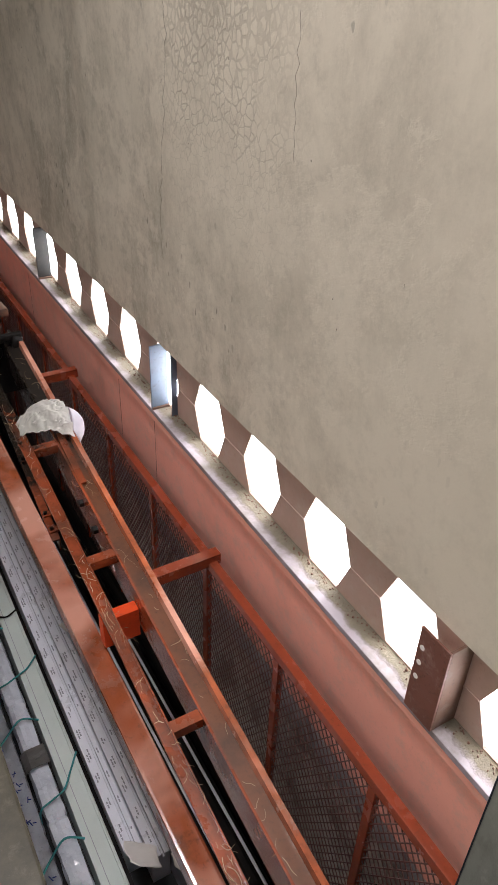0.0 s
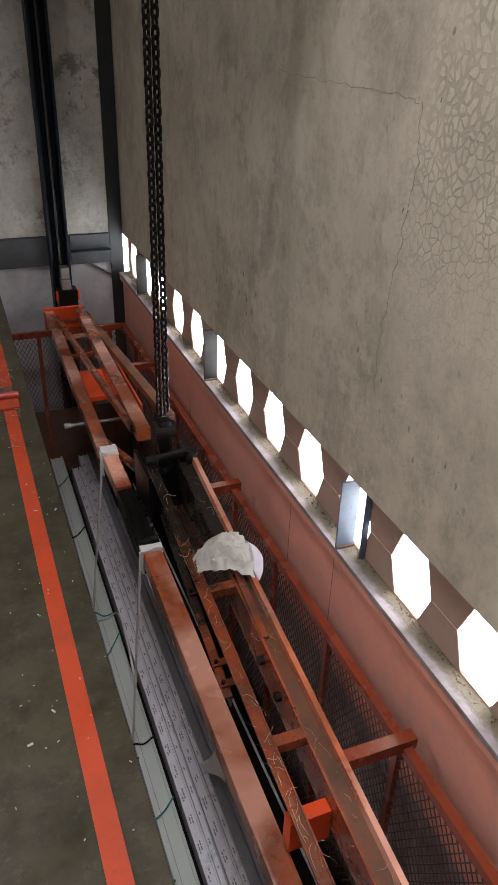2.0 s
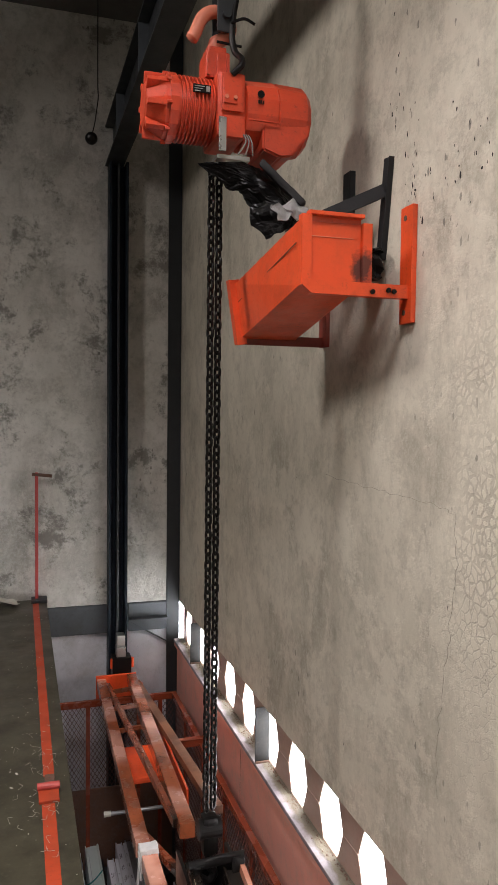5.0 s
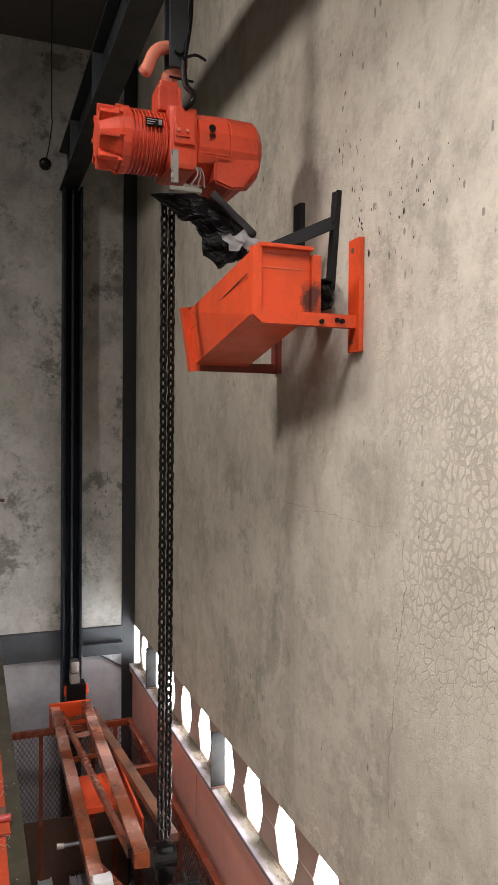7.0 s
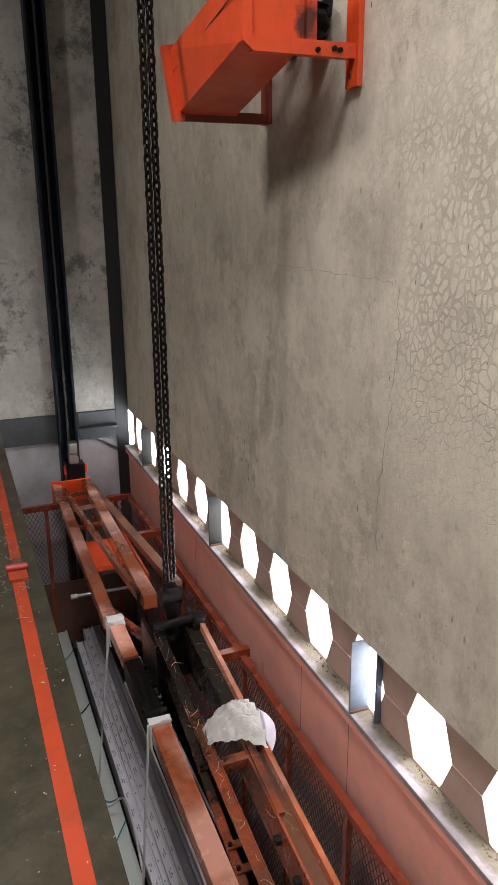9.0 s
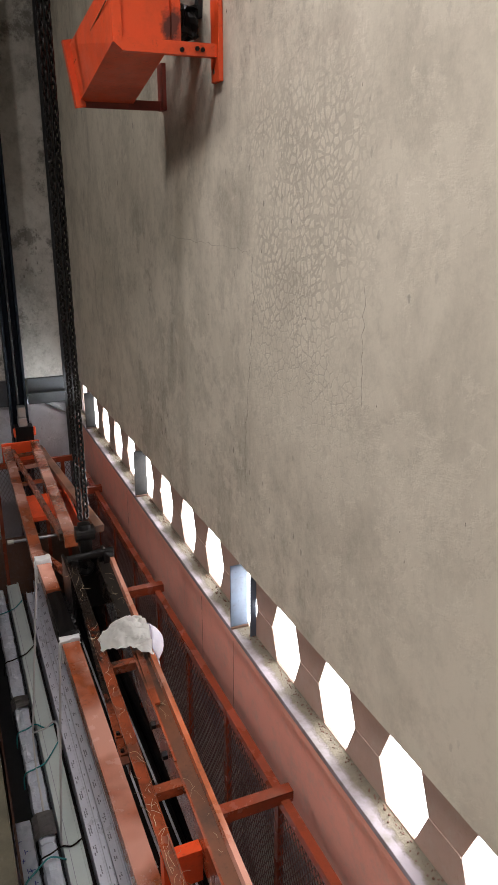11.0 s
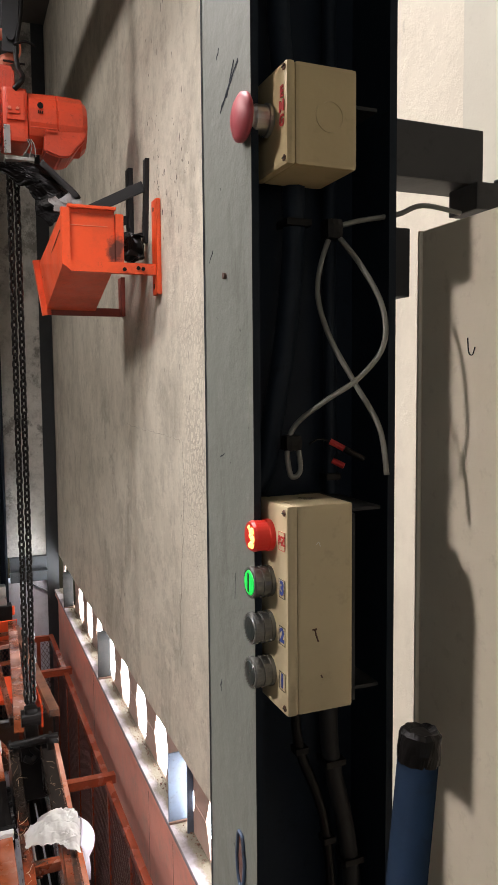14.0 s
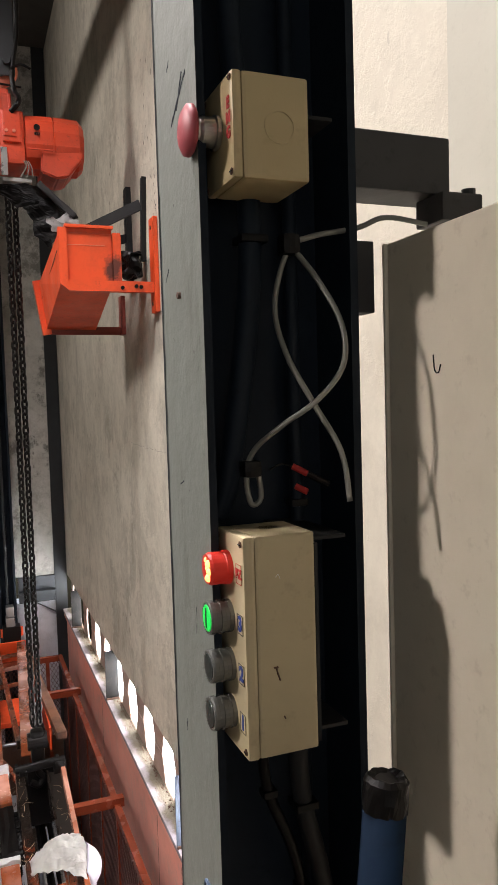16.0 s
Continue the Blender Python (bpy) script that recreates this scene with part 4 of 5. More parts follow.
for i, (x, z) in enumerate(((1.175, -1.548), (1.285, -1.545), (1.40, -1.548))):
    tube = thing("black_tube", "long black plastic tube on the lift deck", "tube", (x, 1.0, -1.62), group="black tubes")
    bm = bmesh.new()
    rod(bm, (x + 0.03, 0.85, z), (x + 0.06, 5.6, z), 0.056 if i % 2 else 0.05, seg=16)
    part("pipe", bm, M["black"], tube)
    if i < 2:
        part("stripe", bx(x + 0.05, x + 0.062, 0.86, 5.5, -1.497, -1.489 if i % 2 else -1.494), M["alu"], tube)
strip = thing("white_batten", "slim white plastic batten lying beside the profiles", "batten", (0.9, 1.0, -1.62))
bm = bmesh.new()
bar(bm, (1.158, 0.95, -1.47), (1.168, 5.2, -1.47), 0.012, 0.15, 0.002)
part("length", bm, M["white"], strip)
for i, (x, y) in enumerate(((1.12, 1.62), (1.12, 2.92), (0.96, 1.74))):
    scrap = thing("plastic_scrap", "torn white plastic sheet caught between the beams", "plastic sheet", (x, y, -1.45), group="plastic scraps")
    bm = bmesh.new()
    bmesh.ops.create_grid(bm, x_segments=12, y_segments=12, size=0.065)
    bmesh.ops.transform(bm, matrix=pose(x, y, -1.40, 14 * i, 20, 40 * i), verts=bm.verts)
    crumple(bm, 0.02, 16, i)
    bmesh.ops.solidify(bm, geom=bm.faces[:], thickness=0.002)
    part("sheet", bm, M["bag"], scrap, smooth=True)

SITE[0] = Matrix.Identity(4)

# strapping from the padded tube ends down to the load
strap = thing("strapping", "white plastic strapping tied from the lift beam to the load", "strap", (0.77, 4.07, -1.45))
KNOT, LOW = LOAD @ Vector((0.768, 4.07, -1.43)), LOAD @ Vector((0.79, 3.2, -1.43))
for pts in (((0.908, 4.43, -0.56), (0.90, 4.42, -0.72), KNOT.lerp(Vector((0.90, 4.42, -0.72)), 0.15), KNOT), ((0.908, 3.52, -0.58), (0.90, 3.52, -0.72), LOW.lerp(Vector((0.90, 3.52, -0.72)), 0.3), LOW),
            (KNOT, KNOT + Vector((0.07, -0.1, 0.09)), KNOT + Vector((0.14, -0.22, 0.2)), LOW.lerp(Vector((0.90, 3.52, -0.72)), 0.42)), (KNOT, KNOT + Vector((-0.02, -0.3, -0.01)), KNOT + Vector((-0.03, -0.7, -0.02)))):
    bm = bmesh.new()
    cord(bm, pts, 0.0065, seg=6)
    crumple(bm, 0.003, 30)
    part("ribbon", bm, M["strap"], strap, smooth=True)

# bag over the right beam: crumpled fan of folds on top, a thin hood hanging outside
bag = thing("plastic_bag", "crumpled white plastic bag draped over the lift beam", "bag", (1.2, 3.1, -0.4))
bm = bmesh.new()
N = 48
grid = []
for i in range(N + 1):
    row = []
    for j in range(N + 1):
        u, v = i / N, j / N
        fan = 0.045 + 0.125 * u ** 0.7
        x = 1.048 + 0.222 * u - 0.03 * abs(v - 0.5)
        y = 3.09 + fan * (v - 0.5) * 1.35 + 0.02 * u
        fold = abs(((v * 5.0 + 0.5 * u + 0.35 * noise.noise(Vector((u * 3, v * 2, 7)))) % 1) - 0.5) - 0.25
        z = beam_z(y) + 0.022 + 0.085 * math.sin(math.pi * (0.12 + 0.78 * u)) * (0.45 + 0.55 * math.sin(math.pi * v)) + 0.11 * fold * (0.35 + 0.65 * u)
        p = Vector((x, y, z))
        z += 0.014 * noise.noise(p * 24) + 0.009 * noise.noise(p * 55)
        ragged = 0.012 * noise.noise(p * 60) if i == 0 else 0.0
        row.append(bm.verts.new((x + ragged + 0.007 * noise.noise(p * 29), y + 0.010 * noise.noise(p * 21 + Vector((9, 0, 0))), max(z, beam_z(y) + 0.010))))
    grid.append(row)
for i in range(N):
    for j in range(N):
        bm.faces.new((grid[i][j], grid[i + 1][j], grid[i + 1][j + 1], grid[i][j + 1]))
bmesh.ops.solidify(bm, geom=bm.faces[:], thickness=0.0012)
part("film", bm, M["bag"], bag)
bm = bmesh.new()
grid = []
for i in range(25):
    row = []
    for j in range(25):
        u, v = i / 12 - 1, j / 24
        wide = 0.105 * (1 - v ** 1.8) ** 0.8
        y = 3.115 + u * wide - 0.035 * v
        z = beam_z(3.115) + 0.095 * math.cos(u * 1.1) * (1 - v) ** 0.5 - 0.20 * v - 0.03 * (1 - v)
        x = 1.245 + 0.085 * math.sin(math.pi * min(0.75, v + 0.12)) * math.cos(u * 1.2)
        p = Vector((x, y, z))
        row.append(bm.verts.new((x + 0.006 * noise.noise(p * 20), y, z + 0.005 * noise.noise(p * 26))))
    grid.append(row)
for i in range(24):
    for j in range(24):
        bm.faces.new((grid[i][j], grid[i + 1][j], grid[i + 1][j + 1], grid[i][j + 1]))
bmesh.ops.remove_doubles(bm, verts=bm.verts, dist=0.0008)
bmesh.ops.solidify(bm, geom=bm.faces[:], thickness=0.001)
part("hood", bm, M["hood"], bag, "thin cloudy see-through hood", True)

# straw scattered on the beams
straw = tagged(place_empty("straw_litter", (1.08, 2.0, -0.54)), "pale straw and fibres scattered on the lift beams", "straw", kind="stuff")
bm = bmesh.new()
for i in range(110):
    y = rng.uniform(0.95, 3.7)
    x = rng.choice((rng.uniform(1.022, 1.058), rng.uniform(1.022, 1.058), rng.uniform(1.185, 1.235)))
    a, n = rng.uniform(0, 6.28), rng.uniform(0.012, 0.055)
    floor_z = beam_z(y) + (0.0015 if x < 1.1 else -0.016)
    p = Vector((x, y, floor_z))
    pts = [p]
    for s in range(3):
        a += rng.uniform(-0.9, 0.9)
        p = p + Vector((math.cos(a) * n * 0.35, math.sin(a) * n * 0.6, rng.uniform(-0.002, 0.008)))
        p.z = max(p.z, floor_z + 0.155 * (p.y - y))
        pts.append(p)
    cord(bm, pts, rng.uniform(0.0004, 0.0010), seg=4, steps=3)
part("fibres", bm, M["straw"], straw)

# ---- chain hoist on the monorail ----
HY = 3.80
hoist = thing("chain_hoist", "orange electric chain hoist hanging from the monorail", "hoist", (1.12, HY, 2.62))
X = pose(0, HY, 2.86, 0, 90, 0)  # z of a turned shape runs along +x


def lathe(name, prof, material, parent, label="", m=X, seg=28):
    bm = bmesh.new()
    turned(bm, [(r, z) for r, z in prof], m, seg)
    return part(name, bm, material, parent, label, False)


cover = lathe("fan_cover", [(0.066, 0.81), (0.084, 0.815), (0.120, 0.885), (0.120, 0.90), (0.131, 0.90), (0.131, 0.932), (0.11, 0.932)], M["hoist"], hoist, "ribbed orange fan cover", seg=16)
for k in range(8):
    a = k * math.pi / 4 + 0.2
    bm = bmesh.new()
    box(bm, 0.812, 0.895, -0.010, 0.010, 0.080, 0.124, 0.003, Matrix.Translation((0, HY, 2.86)) @ pose(0, 0, 0, math.degrees(a), 0, 0))
    part("rib", bm, M["hoist"], cover)
    part("bolt", rd((0.905, HY + 0.127 * math.sin(a + 0.4), 2.86 + 0.127 * math.cos(a + 0.4)), (0.885, HY + 0.127 * math.sin(a + 0.4), 2.86 + 0.127 * math.cos(a + 0.4)), 0.009, seg=6), M["hoist"], cover)
motor = lathe("motor_barrel", [(0.10, 0.932), (0.112, 0.934), (0.112, 1.08), (0.10, 1.082)], M["hoist"], hoist)
for i in range(9):
    x = 0.945 + i * 0.0155
    lathe("cooling_fin", [(0.108, x), (0.127, x + 0.001), (0.127, x + 0.0045), (0.108, x + 0.0055)], M["hoist"], motor, seg=24)
plate = part("rating_plate", bx(0.985, 1.055, HY - 0.132, HY - 0.126, 2.885, 2.915), M["black"], motor, "black rating plate with pale bars")
bm = bmesh.new()
for i in range(3):
    box(bm, 0.99, 1.03 - 0.008 * i, HY - 0.1335, HY - 0.1322, 2.906 - 0.009 * i, 2.909 - 0.009 * i)
box(bm, 1.036, 1.05, HY - 0.1335, HY - 0.1322, 2.89, 2.91)
part("plate_bars", bm, M["tin"], plate)
bm = bmesh.new()
box(bm, 1.082, 1.20, HY - 0.12, HY + 0.12, 2.735, 2.985, 0.02)
box(bm, 1.10, 1.185, HY - 0.135, HY - 0.118, 2.83, 2.975, 0.006)
box(bm, 1.105, 1.16, HY - 0.142, HY - 0.134, 2.855, 2.90, 0.003)
part("gearbox", bm, M["hoist"], hoist)
for x in (1.115, 1.15):
    part("bolt", rd((x, HY - 0.150, 2.878), (x, HY - 0.140, 2.878), 0.008, seg=6), M["hoist_pale"], hoist)
drum = lathe("gear_case", [(0.12, 1.20), (0.138, 1.205), (0.143, 1.33), (0.138, 1.335), (0.143, 1.34), (0.139, 1.455), (0.112, 1.481)], M["hoist"], hoist, seg=14)
part("case_seam", bx(1.205, 1.335, HY - 0.146, HY - 0.138, 2.80, 2.806, bevel=0.002), M["hoist"], drum)
bm = bmesh.new()
turned(bm, [(0.0125, 0.0), (0.0145, 0.0008), (0.0145, 0.002), (0.0125, 0.0022), (0.0115, 0.002), (0.0115, 0.0008)], pose(1.255, HY - 0.1425, 2.905, 90, 0, 0), 18)
for q in range(3):
    box(bm, 1.243 + 0.009 * q, 1.2495 + 0.009 * q, HY - 0.1455, HY - 0.1425, 2.868, 2.881)
part("badge", bm, M["black"], drum, "small round black badge")
bm = bmesh.new()
a = [bm.verts.new((x, HY - 0.125, z)) for x, z in ((1.27, 2.70), (1.345, 2.675), (1.395, 2.685), (1.468, 2.775), (1.47, 2.83), (1.27, 2.83))]
f = bm.faces.new(a)
r = bmesh.ops.extrude_face_region(bm, geom=[f])
bmesh.ops.translate(bm, vec=(0, 0.22, 0), verts=[v for v in r["geom"] if isinstance(v, bmesh.types.BMVert)])
bmesh.ops.bevel(bm, geom=bm.edges[:], offset=0.008, segments=2, affect="EDGES")
part("case_foot", bm, M["hoist"], hoist)
bm = bmesh.new()
box(bm, 1.05, 1.15, HY - 0.06, HY + 0.06, 2.98, 3.085, 0.012)
box(bm, 1.06, 1.14, HY - 0.045, HY + 0.045, 3.08, 3.11, 0.01)
top = part("top_block", bm, M["hoist"], hoist)
for x in (1.06, 1.10, 1.14):
    part("rib", bx(x - 0.006, x + 0.006, HY - 0.068, HY - 0.06, 2.985, 3.075, bevel=0.002), M["hoist"], top)
bm = bmesh.new()
cord(bm, [(1.10, HY, 3.10), (1.10, HY, 3.14), (1.14, HY, 3.165), (1.165, HY, 3.20), (1.15, HY, 3.25), (1.10, HY, 3.265), (1.05, HY, 3.235), (1.02, HY, 3.17), (1.005, HY, 3.145)], 0.026, seg=10, steps=5)
part("suspension_hook", bm, M["hoist_pale"], hoist, "faded orange suspension hook", True)
bm = bmesh.new()
box(bm, 1.10, 1.175, HY - 0.05, HY - 0.038, 3.17, 3.72, 0.003)
box(bm, 1.10, 1.175, HY + 0.038, HY + 0.05, 3.17, 3.72, 0.003)
rod(bm, (1.135, HY - 0.07, 3.235), (1.135, HY + 0.07, 3.235), 0.018, seg=10)
part("trolley_hanger", bm, M["dark_steel"], hoist, "dark steel trolley side plates")
for s in (-1, 1):
    part("trolley_wheel", rd((1.12 + s * 0.03, HY - 0.02, 3.755), (1.12 + s * 0.07, HY - 0.02, 3.755), 0.05, seg=18), M["dark_steel"], hoist)
bm = bmesh.new()
cord(bm, [(1.14, HY - 0.13, 2.97), (1.17, HY - 0.15, 3.0), (1.18, HY - 0.12, 3.04), (1.165, HY - 0.06, 3.10), (1.16, HY - 0.05, 3.20), (1.19, HY - 0.03, 3.40), (1.20, HY, 3.75)], 0.013, seg=8)
part("power_cable", bm, M["black"], hoist, "black power cable", True)
bm = bmesh.new()
cord(bm, [(1.15, HY - 0.06, 3.2), (1.20, HY - 0.08, 3.215), (1.245, HY - 0.08, 3.20)], 0.006)
part("cable_tie", bm, M["black"], hoist)
bm = bmesh.new()
cord(bm, [(1.10, HY - 0.04, 3.13), (1.20, HY - 0.05, 3.12)], 0.005)
part("cable_tie", bm, M["black"], hoist)
bm = bmesh.new()
box(bm, 1.09, 1.225, HY - 0.10, HY + 0.08, 2.655, 2.672, 0.003)
box(bm, 1.085, 1.115, HY - 0.145, HY - 0.136, 2.67, 2.80, 0.003)
part("chain_guide", bm, M["tin"], hoist, "bare metal chain guide")
bm = bmesh.new()
for a in (0, 1, 2):
    cord(bm, [(1.19 + 0.01 * a, HY - 0.12, 2.75), (1.20 + 0.012 * a, HY - 0.125, 2.72), (1.17 + 0.03 * a, HY - 0.12, 2.67)], 0.003)
part("loose_wire", bm, M["cable"], hoist)
# black torn sleeve that leads the slack chain into the box
bm = bmesh.new()
LEFT = [(1.023, 2.640), (1.127, 2.556), (1.187, 2.530), (1.228, 2.400), (1.289, 2.343)]
RIGHT = [(1.265, 2.652), (1.320, 2.602), (1.378, 2.542), (1.425, 2.469), (1.375, 2.390)]


def along_edge(edge, u):
    u *= len(edge) - 1
    a = min(int(u), len(edge) - 2)
    f = u - a
    return edge[a][0] * (1 - f) + edge[a + 1][0] * f, edge[a][1] * (1 - f) + edge[a + 1][1] * f


prev = None
for i in range(41):
    u = i / 40
    (lx, lz), (rx, rz) = along_edge(LEFT, u), along_edge(RIGHT, u)
    tear = 0.022 * noise.noise(Vector((u * 9, 3, 1)))
    ring = []
    for q in range(25):
        f = q / 24
        w = f * 1.18 - 0.0
        roll = max(0.0, w - 0.86) / 0.32
        g = min(w, 0.86) / 0.86 if roll == 0 else 1.0
        x, z = lx + tear * (1 - g) + (rx - lx) * g, lz + (rz - lz) * g
        y = HY - 0.10 - 0.075 * math.sin(math.pi * g) * (0.5 + 0.5 * g) + 0.05 * (1 - u) - 0.06 * u
        if roll:
            x += 0.022 * math.sin(roll * 2.6)
            y += 0.05 * (1 - math.cos(roll * 2.6))
            z += 0.012 * math.sin(roll * 2.6)
        p = Vector((x, y, z))
        d = noise.noise_vector(p * 17) * 0.012 + noise.noise_vector(p * 45) * 0.006
        ring.append(bm.verts.new(p + d))
    if prev:
        for q in range(24):
            bm.faces.new((prev[q], prev[q + 1], ring[q + 1], ring[q]))
    prev = ring
bmesh.ops.solidify(bm, geom=bm.faces[:], thickness=0.005)
part("chain_sleeve", bm, M["black"], hoist, "torn black rubber sleeve")
bm = bmesh.new()
bar(bm, (1.262, HY - 0.165, 2.645), (1.420, HY - 0.225, 2.480), 0.045, 0.03, 0.012)
bmesh.ops.subdivide_edges(bm, edges=bm.edges[:], cuts=3, use_grid_fill=True)
crumple(bm, 0.006, 30)
part("sleeve_seam", bm, M["rubber"], hoist, "rolled seam of the rubber sleeve")
bm = bmesh.new()
bmesh.ops.create_grid(bm, x_segments=18, y_segments=10, size=0.5)
bmesh.ops.transform(bm, matrix=pose(1.345, HY - 0.245, 2.440, 68, 0, 0) @ pose(0, 0, 0, 0, 0, 18) @ Matrix.Diagonal((0.15, 0.075, 1, 1)), verts=bm.verts)
crumple(bm, 0.026, 26)
bmesh.ops.solidify(bm, geom=bm.faces[:], thickness=0.003)
part("tape_wrap", bm, M["tape"], hoist, "crumpled silver tape round the sleeve")

# load chain: two strands of links
def link_mesh():
    bm = bmesh.new()
    w, h, r = 0.0130, 0.0210, 0.0066
    pts = []
    for k in range(16):
        a = 2 * math.pi * k / 16
        pts.append(Vector((w * math.cos(a), 0, (h - w) * (1 if math.sin(a) > 0.01 else -1 if math.sin(a) < -0.01 else 0) + w * math.sin(a))))
    rings = []
    for k in range(16):
        d = (pts[(k + 1) % 16] - pts[k - 1]).normalized()
        o = Vector((0, 1, 0))
        b = d.cross(o)
        rings.append([bm.verts.new(pts[k] + r * (o * math.cos(2 * math.pi * j / 6) + b * math.sin(2 * math.pi * j / 6))) for j in range(6)])
    for k in range(16):
        a, b = rings[k], rings[(k + 1) % 16]
        for j in range(6):
            bm.faces.new((a[j], a[(j + 1) % 6], b[(j + 1) % 6], b[j]))
    bmesh.ops.recalc_face_normals(bm, faces=bm.faces)
    me = bpy.data.meshes.new("link")
    bm.to_mesh(me)
    bm.free()
    for p in me.polygons:
        p.use_smooth = True
    me.materials.append(M["chain"])
    return me


link = link_mesh()
CH = 0.0335
for s, (x, y) in enumerate(((1.122, 3.915), (1.158, 3.925))):
    z, i = 2.66, s
    while z > -0.12:
        ob = new("link", link)
        ob.parent = hoist
        ob.matrix_local = Matrix.Translation(Vector((x, y, z)) - hoist.location) @ pose(0, 0, 0, 0, 0, (35 if i % 2 else -55) + 6 * math.sin(i * 1.3))
        z -= CH
        i += 1

# ---- chain box on the wall ----
chute = thing("chain_box", "orange sheet-steel chain box on wall brackets", "box", (1.45, 3.7, 1.95))


F = [(1.519, 3.30, 2.345), (1.519, 3.30, 2.11), (1.29, 3.30, 2.11), (1.29, 3.30, 2.34)]
B = [(1.56, 4.05, 2.235), (1.56, 4.05, 1.985), (1.30, 4.05, 1.985), (1.268, 4.05, 2.225)]
bm = bmesh.new()
a = [bm.verts.new(p) for p in F]
b = [bm.verts.new(p) for p in B]
for i in range(3):
    bm.faces.new((a[i], a[i + 1], b[i + 1], b[i]))
bmesh.ops.recalc_face_normals(bm, faces=bm.faces)
bmesh.ops.solidify(bm, geom=bm.faces[:], thickness=0.004)
part("body", bm, M["red_orange"], chute)
bm = bmesh.new()
bar(bm, (1.2835, 3.32, 2.262), (1.2795, 4.03, 2.145), 0.003, 0.003, 0.0)
part("body_crease", bm, M["rust"], chute)
part("front_plate", bx(1.3215, 1.519, 3.285, 3.297, 2.128, 2.334, bevel=0.002), M["scorched"], chute)
part("front_lip", bx(1.312, 1.524, 3.262, 3.298, 2.353, 2.367, bevel=0.003), M["red_orange"], chute)
part("front_band", bx(1.3215, 1.519, 3.288, 3.298, 2.335, 2.3525), M["red_orange"], chute)
part("front_seam", bx(1.3215, 1.49, 3.2825, 3.2848, 2.281, 2.2835), M["hoist_pale"], chute, "pale scratched seam")
part("corner_angle", bx(1.283, 1.3205, 3.262, 3.297, 2.105, 2.352, bevel=0.003), M["red_orange"], chute)
part("end_angle", bx(1.5215, 1.558, 3.270, 3.305, 2.126, 2.339, bevel=0.003), M["scorched"], chute, "scorched and rusted angle")
bm = bmesh.new()
a = [bm.verts.new((x, 3.258, z)) for x, z in ((1.287, 2.106), (1.322, 2.078), (1.70, 2.078), (1.70, 2.1255), (1.287, 2.1255))]
f = bm.faces.new(a)
r = bmesh.ops.extrude_face_region(bm, geom=[f])
bmesh.ops.translate(bm, vec=(0, 0.012, 0), verts=[v for v in r["geom"] if isinstance(v, bmesh.types.BMVert)])
part("support_bar", bm, M["red_orange"], chute)
part("support_bar", bx(1.322, 1.70, 3.2705, 3.297, 2.078, 2.084, bevel=0.002), M["red_orange"], chute)
part("wall_strip", bx(1.70, 1.721, 3.24, 3.325, 1.99, 2.417, bevel=0.003), M["red_orange"], chute, "orange flat bar bolted to the wall")
for z in (2.375, 2.03):
    part("bolt", rd((1.698, 3.29, z), (1.705, 3.29, z), 0.011, seg=6), M["rust"], chute)
bm = bmesh.new()
bar(bm, (1.258, 4.03, 2.242), (1.302, 4.03, 1.955), 0.046, 0.012, 0.002, up=(0, -1, 0))
bar(bm, (1.240, 4.043, 2.242), (1.284, 4.043, 1.955), 0.008, 0.04, 0.002, up=(0, -1, 0))
part("back_flange", bm, M["red_orange"], chute)
part("back_bar", bx(1.315, 1.70, 4.052, 4.075, 1.958, 2.002, bevel=0.002), M["shade_red"], chute, "rusty bar in a red darkened for shade")
part("back_wall_strip", bx(1.70, 1.721, 4.02, 4.10, 1.958, 2.17, bevel=0.002), M["shade_red"], chute)
for x, z in ((1.555, 2.095), (1.618, 2.103), (1.64, 2.10)):
    part("bolt", rd((x, 3.2585, z), (x, 3.250, z), 0.009, seg=8), M["black"], chute)
frame_ = thing("wall_bracket", "dark angle-iron bracket on the shaft wall", "bracket", (1.70, 3.6, 2.2))
bm = bmesh.new()
bar(bm, (1.703, 3.452, 2.645), (1.703, 3.505, 2.262), 0.05, 0.018, 0.002, up=(-1, 0, 0))
bar(bm, (1.700, 3.430, 2.645), (1.700, 3.482, 2.262), 0.006, 0.035, 0.002, up=(-1, 0, 0))
part("upright", bm, M["bracket_grey"], frame_)
part("upright", bx(1.695, 1.721, 3.77, 3.84, 2.18, 2.69, bevel=0.002), M["bracket_grey"], frame_)
bm = bmesh.new()
bar(bm, (1.37, 3.60, 2.40), (1.69, 3.465, 2.545), 0.012, 0.05, 0.002)
part("strut", bm, M["bracket_grey"], frame_)
bm = bmesh.new()
bar(bm, (1.50, 3.80, 2.40), (1.70, 3.815, 2.46), 0.012, 0.045, 0.002)
part("strut", bm, M["bracket_grey"], frame_)
bm = bmesh.new()
box(bm, 1.60, 1.69, 3.43, 3.53, 2.18, 2.30, 0.02)
bmesh.ops.subdivide_edges(bm, edges=bm.edges[:], cuts=3, use_grid_fill=True)
crumple(bm, 0.024, 26)
part("oily_lump", bm, M["black"], frame_)

